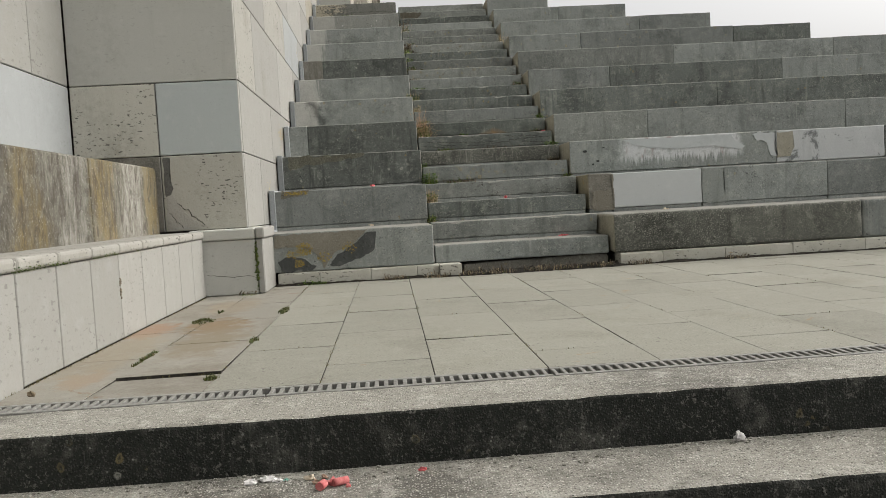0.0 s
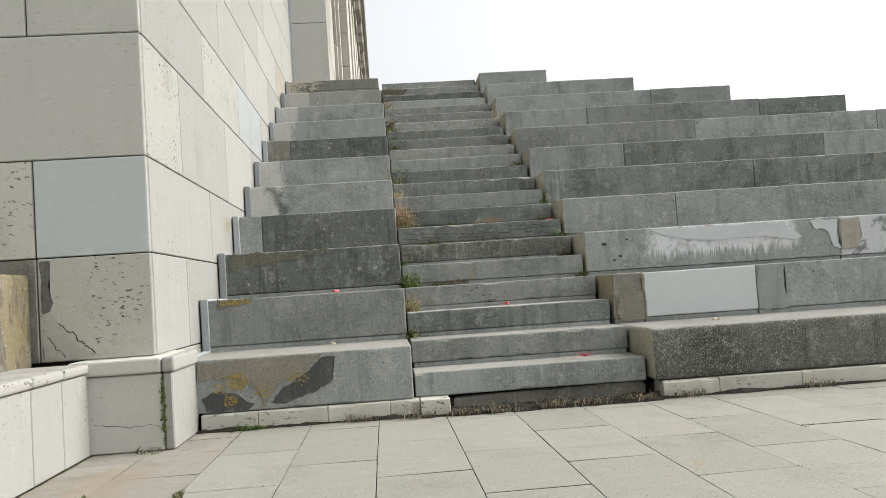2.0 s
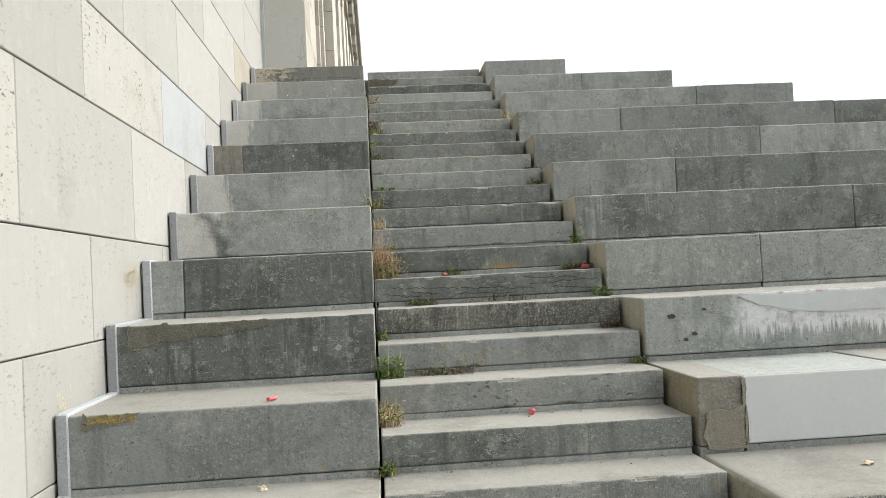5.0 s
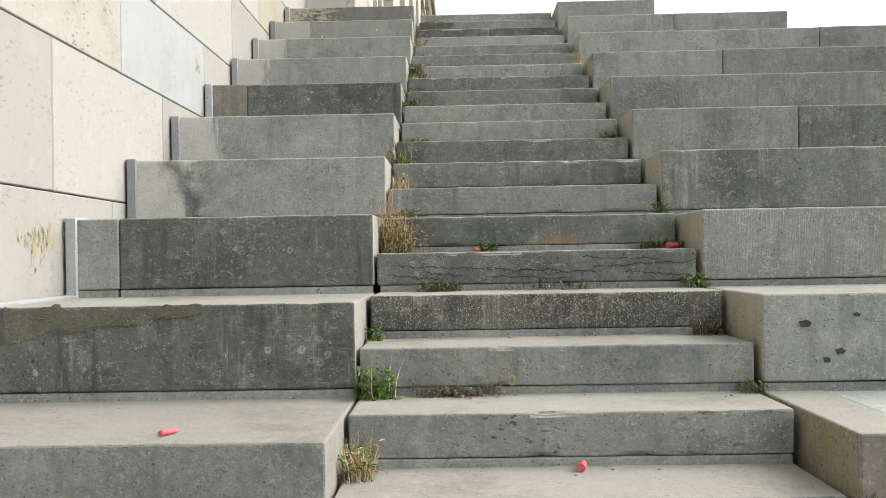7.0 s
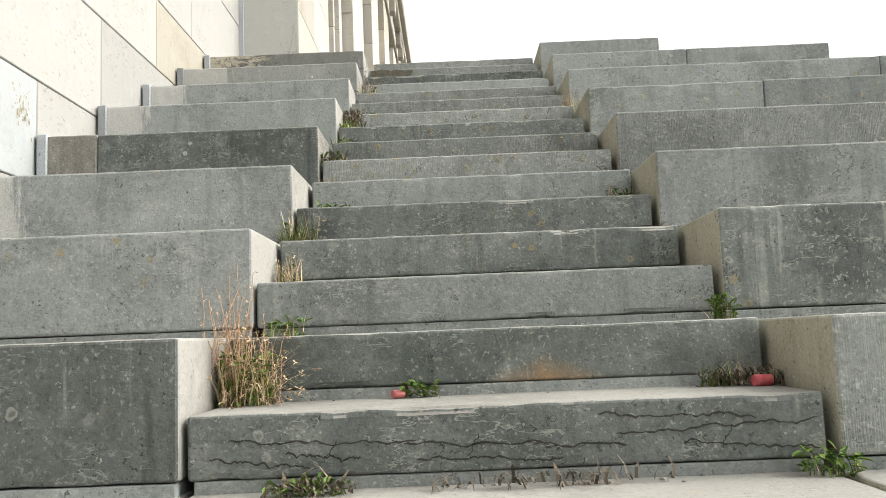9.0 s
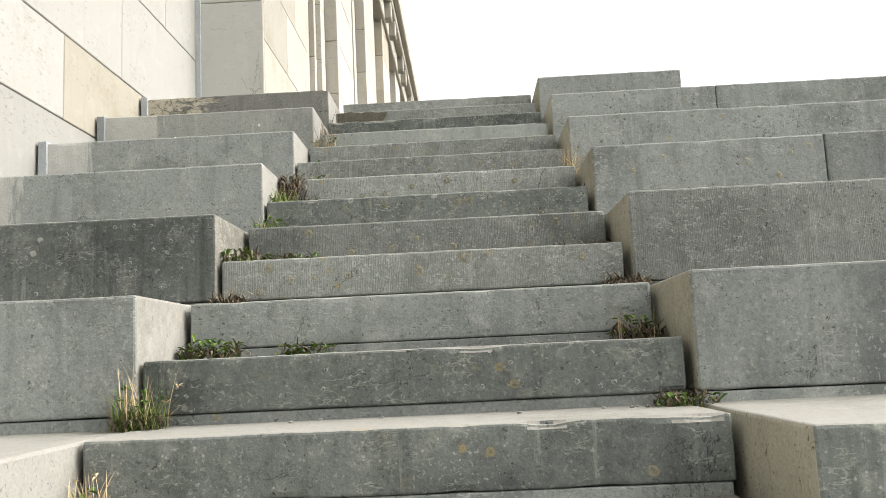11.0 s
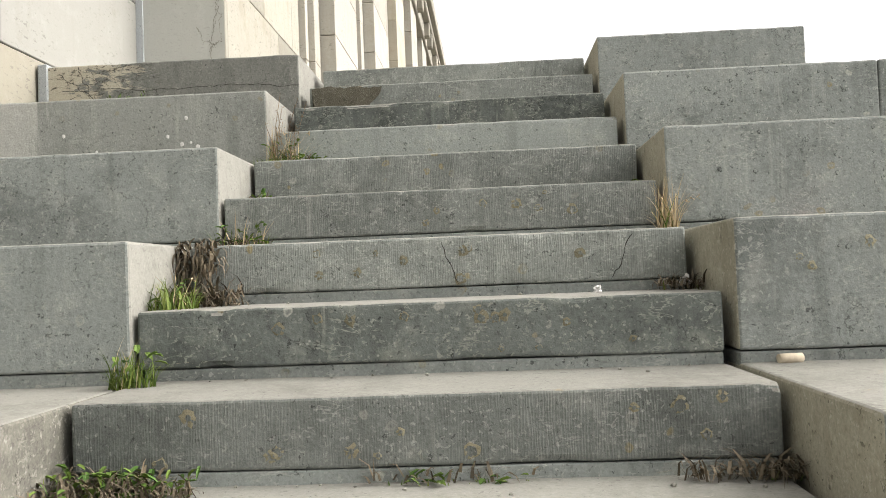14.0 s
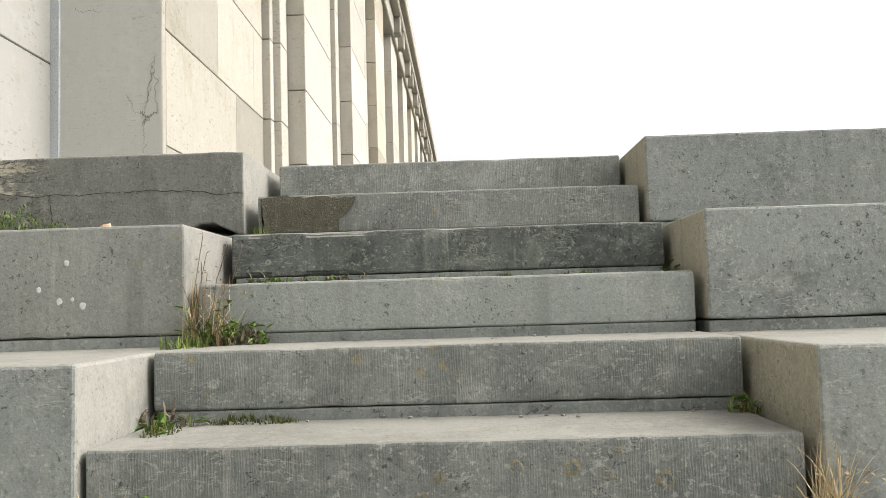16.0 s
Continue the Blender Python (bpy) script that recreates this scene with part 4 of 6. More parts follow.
crust("dark_scar", [(-0.49, 0.41), (-0.51, 0.26), (-0.62, 0.20), (-0.76, 0.15), (-0.90, 0.14), (-0.84, 0.22), (-0.66, 0.33), (-0.57, 0.41)], Y_L1, M_BARE, left, "black bared stone", 6, 0.003)
crust("dark_scar", [(-1.32, 0.21), (-1.20, 0.25), (-1.08, 0.20), (-1.0, 0.15), (-1.04, 0.12), (-1.30, 0.115)], Y_L1, M_BARE, left, "black bared stone", 7, 0.003)
rl = random.Random(3)
for cx, cz, r, n in ((-1.10, 0.30, 0.07, 150), (-1.15, 0.18, 0.045, 60), (-1.20, 0.26, 0.05, 40), (-0.72, 0.29, 0.06, 45), (-0.93, 0.22, 0.06, 40)):
    bm = bmesh.new()
    for i in range(n):
        a, q = rl.uniform(0, 6.28), r * math.sqrt(rl.random())
        s = rl.uniform(0.002, 0.0075)
        m = Matrix.Translation((cx + q * math.cos(a), Y_L1 - 0.0056 - 0.00002 * i, cz + q * math.sin(a) * 0.8)) @ Matrix.Rotation(radians(90), 4, "X") @ Matrix.Diagonal((s, s * rl.uniform(0.6, 1), 0.003, 1))
        bmesh.ops.create_circle(bm, cap_ends=True, segments=7, radius=1.0, matrix=m)
    part("lichen", bm, M_LICHEN, left, "yellow lichen spots")
crust("mortar_repair", [(-1.362, 1.172), (-0.59, 1.172), (-0.60, 1.145), (-0.72, 1.128), (-0.84, 1.115), (-0.90, 1.10), (-1.05, 1.088), (-1.20, 1.075), (-1.30, 1.04), (-1.362, 1.02)], step_y(5) - 0.0212, M_OLIVEMORTAR, left, "olive-brown mortar band", 55, 0.004, 0.014)
crust("mortar_repair", [(-1.36, 0.808), (-1.10, 0.808), (-1.13, 0.775), (-1.22, 0.755), (-1.36, 0.745)], step_y(3) - 0.0212, M_REPAIR, left, "ochre mortar repair", 8)
bm = bmesh.new()
for i in range(110):
    s = rl.uniform(0.002, 0.006)
    m = Matrix.Translation((rl.uniform(-1.33, -1.12), step_y(3) - 0.0260 - 0.00002 * i, rl.uniform(0.772, 0.803))) @ Matrix.Rotation(radians(90), 4, "X") @ Matrix.Diagonal((s, s, 0.003, 1))
    bmesh.ops.create_circle(bm, cap_ends=True, segments=7, radius=1.0, matrix=m)
part("lichen", bm, M_LICHEN, left, "yellow lichen spots")

crust("mortar_skim", [(2.10, 1.166), (3.27, 1.166), (3.31, 1.10), (3.42, 1.04), (3.36, 1.005), (3.05, 1.06), (2.75, 1.045), (2.42, 1.065), (2.22, 1.12)], step_y(5) - 0.0225, M_SKIM, right, "smooth pale grey skim of mortar", 9, 0.003, 0.006)
crust("mortar_skim", [(3.50, 1.166), (3.75, 1.166), (3.75, 0.90), (3.70, 0.93), (3.66, 1.06), (3.55, 1.09)], step_y(5) - 0.0225, M_SKIM, right, "flaking pale mortar corner", 15, 0.003, 0.012)
crust("mortar_patch", [(3.765, 1.16), (3.94, 1.16), (3.95, 1.0), (3.90, 0.90), (3.77, 0.90)], step_y(5) - 0.0225, M_SIDE_TAN, right, "buff mortar patch", 16, 0.003, 0.008)
for x, z, r in ((1.70, 1.07, 0.018), (1.83, 0.96, 0.014), (1.90, 1.10, 0.010), (1.78, 0.93, 0.012)):
    crust("dark_pock", [(x - r, z + 0.4 * r), (x + 0.5 * r, z + 0.8 * r), (x + 1.6 * r, z), (x + r, z - 0.9 * r), (x - 0.4 * r, z - 0.6 * r)], step_y(5) - 0.0225, M_BARE, right, "dark chipped pock", int(x * 100), 0.002, 0.004)
# rough brown end block of the second tier, mortared to the white slab
Y_R2 = step_y(3) - 0.0222
crust("mortar_repair", [(1.585, 0.64), (1.64, 0.66), (1.70, 0.645), (1.775, 0.665), (1.775, 0.46), (1.68, 0.455), (1.575, 0.46), (1.565, 0.54)], Y_R2, M_REPAIR, right, "rough lumpy brown mortar", 51, 0.006, 0.012)
crust("mortar_joint", [(1.762, 0.80), (1.786, 0.80), (1.782, 0.70), (1.79, 0.60), (1.784, 0.46), (1.764, 0.46), (1.768, 0.62)], Y_R2 - 0.002, M_REPAIR, right, "ragged brown mortar joint", 54, 0.003, 0.006)
crust("mortar_repair", [(2.66, 0.80), (2.88, 0.80), (2.86, 0.62), (2.89, 0.47), (2.66, 0.47)], step_y(3) - 0.0215, M_PALE, right, "pale grey mortar patch", 10, 0.0015)



def lichen_rings(parent, y, x0, x1, z0, z1, n, seed, mat):
    """Thin round lichen growths and similar marks, most with an open middle, flat on a face that looks towards -y."""
    rnd = random.Random(seed)
    bm = bmesh.new()
    for k in range(n):
        x, z, r = rnd.uniform(x0, x1), rnd.uniform(z0, z1), rnd.uniform(0.005, 0.010) if mat in (M_WHITELICHEN, M_DARKRING) else rnd.uniform(0.009, 0.022)
        hollow = rnd.uniform(0.35, 0.75)
        ins, out = [], []
        m = 15
        for i in range(m):
            a = 6.2832 * i / m
            ro = r * (0.85 + 0.5 * noise.noise(Vector((math.cos(a) * 1.7 + k * 3, math.sin(a) * 1.7, seed))))
            ri = r * hollow * (0.9 + 0.5 * noise.noise(Vector((math.cos(a) * 2 + k, math.sin(a) * 2, seed + 3))))
            out.append(bm.verts.new((x + ro * math.cos(a), y, z + ro * math.sin(a))))
            ins.append(bm.verts.new((x + ri * math.cos(a), y - 0.0012, z + ri * math.sin(a))))
        for i in range(m):
            if rnd.random() < 0.12:
                continue
            j = (i + 1) % m
            bm.faces.new((out[i], ins[i], ins[j], out[j]))
    part("lichen", bm, mat, parent, "round lichen, pit and splash marks")["kind"] = "stuff"


M_WALLICHEN = stone("mustard_lichen", (0.52, 0.43, 0.22), (0.38, 0.30, 0.14), (0.68, 0.61, 0.42), streak=0, grain=0.2, bump=0.5)
M_OLIVE = stone("ochre_lichen", (0.44, 0.40, 0.27), (0.32, 0.29, 0.19), (0.58, 0.55, 0.43), streak=0, grain=0.2, bump=0.5)
M_DARKRING = stone("dark_pit_rings", (0.25, 0.265, 0.25), (0.16, 0.17, 0.16), (0.36, 0.37, 0.35), streak=0, grain=0.2, bump=0.5)
M_WHITELICHEN = stone("white_lichen", (0.44, 0.45, 0.41), (0.32, 0.33, 0.30), (0.55, 0.55, 0.51), streak=0, grain=0.2, bump=0.5)
for i, x0, x1, n, m in ((5, 0.22, 0.85, 17, M_OLIVE), (13, 0.15, 1.4, 9, M_OLIVE), (14, 0.15, 1.4, 12, M_OLIVE), (15, 0.3, 1.4, 12, M_OLIVE), (16, 0.3, 1.4, 9, M_OLIVE), (17, 0.5, 1.4, 7, M_OLIVE),
                        (20, 0.1, 1.45, 20, M_WHITELICHEN), (18, 0.1, 1.45, 10, M_WHITELICHEN), (11, 0.1, 1.45, 12, M_WHITELICHEN), (7, 0.1, 1.45, 12, M_WHITELICHEN), (3, 0.1, 1.45, 12, M_WHITELICHEN)):
    lichen_rings(stairs, step_y(i) - 0.0045, x0, x1, step_z(i) - R + 0.05, step_z(i) - 0.02, n, 100 + i, m)
for k, n, m in ((4, 26, M_WHITELICHEN), (5, 30, M_WHITELICHEN), (7, 22, M_WHITELICHEN), (8, 22, M_OLIVE), (9, 18, M_WHITELICHEN), (10, 22, M_WHITELICHEN), (11, 10, M_WHITELICHEN)):
    lichen_rings(right, step_y(2 * k - 1) - 0.0235, 1.65, min(5.5, ENDS[k] - 0.1), step_z(2 * k) - 2 * R + 0.06, step_z(2 * k) - 0.03, n, 130 + k, m)
for k, n, m in ((3, 16, M_WHITELICHEN), (4, 14, M_WHITELICHEN), (7, 12, M_WHITELICHEN)):
    lichen_rings(left, step_y(2 * k - 1) - 0.0235, -1.1, -0.1, step_z(2 * k) - 2 * R + 0.06, step_z(2 * k) - 0.03, n, 150 + k, m)

lichen_rings(right, step_y(13) - 0.0235, 1.88, 2.14, 2.42, 2.60, 46, 170, M_WHITELICHEN)
# A white bird splash on the step, drawn with the lichen rings.
lichen_rings(stairs, step_y(20) - 0.0045, 0.83, 0.90, step_z(20) - 0.09, step_z(20) - 0.04, 16, 171, M_WHITELICHEN)
# Dark-ringed pits in the tiers, drawn as flat rings like the lichen.
for k, x0, x1, n in ((10, 1.75, 2.5, 34), (9, 1.7, 3.2, 30), (11, 1.65, 2.5, 18), (8, 1.7, 2.6, 12)):
    lichen_rings(right, step_y(2 * k - 1) - 0.0235, x0, x1, step_z(2 * k) - 0.24, step_z(2 * k) - 0.03, n, 175 + k, M_DARKRING)
# ochre lichen on the limestone wall beside two tiers
rw2 = random.Random(12)
for y, z, sy, sz, n in ((2.02, 1.45, 0.10, 0.045, 170), (4.35, 2.78, 0.05, 0.05, 60), (0.85, 0.86, 0.05, 0.03, 30)):
    bm = bmesh.new()
    for i in range(n):
        r = rw2.uniform(0.002, 0.0065)
        m = Matrix.Translation((WALL_X + 0.0012 + 0.00006 * i, y + rw2.gauss(0, sy), z + rw2.gauss(0, sz))) @ Matrix.Rotation(radians(90), 4, "Y") @ Matrix.Diagonal((r * rw2.uniform(1.0, 2.4), r * rw2.uniform(0.5, 1.2), 0.003, 1))
        bmesh.ops.create_circle(bm, cap_ends=True, segments=9, radius=1.0, matrix=m)
    part("lichen", bm, M_WALLICHEN, wall_a, "ochre lichen stain")["kind"] = "stuff"

# cracks


def crack(parent, p0, p1, n, jit, w, seed, mat=None):
    part("crack", strip_along(crack_path(p0, p1, n, jit, seed), w, seed=seed), mat or M_JOINT, parent)


y7 = step_y(7) - 0.006
for x0, x1, z0, z1, s7 in ((0.10, 0.55, 1.302, 1.284, 1), (0.52, 1.05, 1.278, 1.266, 2), (1.02, 1.50, 1.286, 1.306, 3), (0.98, 1.36, 1.335, 1.318, 5), (0.55, 0.90, 1.246, 1.236, 6),
                           (1.18, 1.5, 1.262, 1.240, 7), (0.06, 0.30, 1.262, 1.236, 10), (0.24, 0.42, 1.268, 1.252, 17)):
    crack(stairs, (x0, y7, z0), (x1, y7, z1), 46, 0.0042, 0.0028, s7)
for x, s7 in ((0.70, 19), (0.36, 20), (1.30, 26)):
    crack(stairs, (x, y7, 1.30), (x - 0.03, y7, 1.245), 12, 0.005, 0.0016, s7)
zt1 = step_z(2) + 0.006
for p0, p1, q in (((-0.98, 0.33), (-0.92, 0.12), 61), ((-0.92, 0.12), (-1.12, -0.05), 62), ((-0.92, 0.13), (-0.62, 0.0), 63), ((-1.36, 0.22), (-0.98, 0.31), 64)):
    crack(left, (p0[0], p0[1], zt1), (p1[0], p1[1], zt1), 40, 0.006, 0.0028, q)
y16 = step_y(16) - 0.006
crack(stairs, (0.79, y16, 3.01), (0.835, y16, 2.88), 12, 0.006, 0.0019, 11)
crack(stairs, (1.36, y16, 3.015), (1.29, y16, 2.88), 12, 0.006, 0.0019, 12)
y11 = step_y(21) - 0.0252
for p0, p1, s in (((-1.36, 3.99), (-0.04, 3.965), 21), ((-1.2, 3.82), (-0.1, 3.80), 22), ((-0.82, 3.98), (-0.80, 3.80), 23), ((-1.36, 4.08), (-1.1, 3.90), 24), ((-1.25, 4.12), (-1.15, 3.86), 25)):
    crack(left, (p0[0], y11, p0[1]), (p1[0], y11, p1[1]), 60, 0.0055, 0.0021, s)
for p0, p1, s in (((-0.885, 4.98), (-0.965, 4.60), 31), ((-0.965, 4.61), (-0.955, 4.40), 34), ((-0.90, 4.86), (-0.885, 4.62), 32), ((-0.985, 4.63), (-0.93, 4.60), 35), ((-0.885, 4.64), (-0.965, 4.56), 36), ((-1.06, 4.74), (-1.00, 4.62), 33), ((-0.90, 4.95), (-0.93, 4.72), 37), ((-1.36, 5.24), (-1.2, 5.22), 38)):
    crack(wing, (p0[0], COL_Y - 0.003, p0[1]), (p1[0], COL_Y - 0.003, p1[1]), 44, 0.008, 0.0017, s, M_REPAIR)
crack(pbase, (-1.80, -0.6375, 0.16), (-1.42, -0.6375, 0.13), 20, 0.006, 0.002, 41)
# mended corner on the step below the landing
crust("mortar_repair", [(0.03, step_z(21) - 0.008), (0.40, step_z(21) - 0.008), (0.385, step_z(21) - 0.05), (0.34, step_z(21) - 0.09), (0.335, step_z(21) - 0.147), (0.03, step_z(21) - 0.147)], step_y(21) - 0.004, M_MEND, stairs, "brown mended corner", 14)
# soil and rubble at the foot of the stairs
bm = bmesh.new()
nx, ny = 60, 9
grid = []
for i in range(nx + 1):
    row = []
    for j in range(ny + 1):
        x = 0.2 + 1.36 * i / nx
        y = -0.24 + 0.27 * j / ny
        h = 0.045 * math.sin(math.pi * min(1, j / ny * 0.8 + 0.02)) * (0.6 + 0.7 * noise.noise(Vector((x * 6, y * 9, 2)))) + 0.014 * noise.noise(Vector((x * 40, y * 40, 1)))
        row.append(bm.verts.new((x, y + 0.02 * noise.noise(Vector((x * 8, 0, 4))), max(-0.004, h if 0 < j else -0.004))))
    grid.append(row)
for i in range(nx):
    for j in range(ny):
        bm.faces.new((grid[i][j], grid[i + 1][j], grid[i + 1][j + 1], grid[i][j + 1]))
tagged(link_mesh("soil", bm, M_SOIL), "dark crumbly soil gathered at the foot of the stairs", "soil", kind="stuff")
# grit and dead leaf crumbs swept against the plinth
rg = random.Random(61)
for x0, x1, y0 in ((-1.40, 0.03, -0.10), (0.03, 0.24, -0.17), (1.56, 6.4, -0.14)):
    bm = bmesh.new()
    n = int((x1 - x0) / 0.02)
    rows = []
    for i in range(n + 1):
        x = x0 + (x1 - x0) * i / n
        w = max(0.006, 0.035 + 0.045 * noise.noise(Vector((x * 3.1, 5, 1))) + 0.02 * noise.noise(Vector((x * 17, 5, 2))))
        h = w * 0.45
        rows.append([bm.verts.new(q) for q in ((x, y0 + 0.006, h), (x, y0 - 0.35 * w, h * (0.55 + 0.3 * noise.noise(Vector((x * 31, 1, 3))))), (x, y0 - w, -0.003))])
    for a, c in zip(rows, rows[1:]):
        bm.faces.new((a[0], a[1], c[1], c[0]))
        bm.faces.new((a[1], a[2], c[2], c[1]))
    for _ in range(int((x1 - x0) * 260)):
        x = rg.uniform(x0, x1)
        q = abs(rg.gauss(0, 0.035)) * (0.7 + noise.noise(Vector((x * 3.1, 5, 1))))
        r = rg.uniform(0.002, 0.0065)
        m = Matrix.Translation((x, y0 - max(0.004, q), r * 0.3 + 0.004)) @ Matrix.Rotation(rg.uniform(0, 3), 4, "Z") @ Matrix.Diagonal((r * rg.uniform(0.8, 2), r, r * 0.6, 1))
        bmesh.ops.create_icosphere(bm, subdivisions=1, radius=1.0, matrix=m)
    bmesh.ops.recalc_face_normals(bm, faces=bm.faces[:])
    tagged(link_mesh("soil", bm, M_SOIL), "dark grit and crumbs swept against the pale plinth", "soil", kind="stuff")
part("foundation_stone", worn_block(0.25, 1.52, 0.03, 0.3, -0.02, 0.095, 0.012, 0.06, 0.006, 0.02, 77, skew=lambda x: (0, 0.02 * (x - 0.9))), M_TAN, stairs)

# ---- weeds ----


def blade(bm, base, az, length, width, lean, rnd, seg=4):
    d = Vector((math.cos(az), math.sin(az), 0))
    s = Vector((-d.y, d.x, 0)) * width
    p = Vector(base)
    prev = None
    ang = lean * 0.45 * rnd.uniform(0.3, 1.3)
    for i in range(seg + 1):
        f = 1 - (i / seg) ** 1.5
        q = (bm.verts.new(p - s * f), bm.verts.new(p + s * f)) if i < seg else (bm.verts.new(p),)
        if prev:
            bm.faces.new((prev[0], prev[1], *q[::-1]))
        prev = q
        p = p + (d * math.sin(ang) + Vector((0, 0, math.cos(ang)))) * (length / seg)
        ang += lean * 1.2 / seg + rnd.uniform(-0.12, 0.12)


def leaf(bm, base, az, length, width, lift, rnd):
    d = Vector((math.cos(az) * math.cos(lift), math.sin(az) * math.cos(lift), math.sin(lift)))
    s = Vector((-math.sin(az), math.cos(az), 0)) * width
    p = Vector(base)
    up = Vector((0, 0, length * 0.12))
    v = [bm.verts.new(c) for c in (p, p + d * length * 0.35 - s + up, p + d * length * 0.75 - s * 0.8 + up * 0.6, p + d * length - up, p + d * length * 0.75 + s * 0.8 + up * 0.6, p + d * length * 0.35 + s + up, p + d * length * 0.5)]
    for a, c in ((1, 2), (2, 3), (3, 4), (4, 5)):
        bm.faces.new((v[6], v[a], v[c]))
    bm.faces.new((v[0], v[1], v[6]))
    bm.faces.new((v[0], v[6], v[5]))


def weed(at, label, green=0, dry=0, leaves=0, dead=0, height=0.15, spread=0.05, seed=0, squash=0.5, toward=None, name="weed_tuft", bend=1.2, heads=0.08):
    rnd = random.Random(seed)
    w = thing(name, at, label, "weed")

    def foot():
        a, q = rnd.uniform(0, 6.28), spread * math.sqrt(rnd.random())
        return Vector(at) + Vector((q * math.cos(a), q * math.sin(a) * squash, -0.004))

    def heading():
        return rnd.uniform(0, 6.28) if toward is None else toward + rnd.gauss(0, 0.9)
    if green:
        bm = bmesh.new()
        for _ in range(green):
            blade(bm, foot(), heading(), height * rnd.uniform(0.35, 0.85), rnd.uniform(0.0012, 0.0028), rnd.uniform(0.3, 1.5), rnd)
        part("foliage", bm, M_GREEN, w)["kind"] = "stuff"
    if dry:
        bm = bmesh.new()
        for _ in range(dry):
            f = foot()
            l = height * rnd.uniform(0.5, 1.15)
            blade(bm, f, heading(), l, rnd.uniform(0.0012, 0.0026), rnd.uniform(0.05, bend), rnd, 6)
            bm.verts.ensure_lookup_table()
            if rnd.random() < heads:
                tip = bm.verts[len(bm.verts) - 3].co.copy()
                for _ in range(5):
                    leaf(bm, tip, rnd.uniform(0, 6.28), rnd.uniform(0.008, 0.018), 0.003, rnd.uniform(-0.5, 0.8), rnd)
        part("straw", bm, M_DRY, w, "dry straw-coloured stalks")["kind"] = "stuff"
    if leaves:
        bm = bmesh.new()
        for _ in range(leaves):
            f = foot() + Vector((0, 0, rnd.uniform(0.0, height * 0.6)))
            leaf(bm, f, heading(), rnd.uniform(0.018, 0.045), rnd.uniform(0.004, 0.009), rnd.uniform(-0.2, 0.9), rnd)
        part("leafage", bm, M_LEAF, w)["kind"] = "stuff"
    if dead:
        bm = bmesh.new()
        for _ in range(dead):
            f = foot()
            blade(bm, f + Vector((0, 0, rnd.uniform(0, 0.025))), rnd.uniform(0, 6.28), rnd.uniform(0.03, 0.10), rnd.uniform(0.0015, 0.005), rnd.uniform(1.3, 2.4), rnd, 3)
        part("litter", bm, M_DEAD, w, "withered brown leaves")["kind"] = "stuff"
    return w


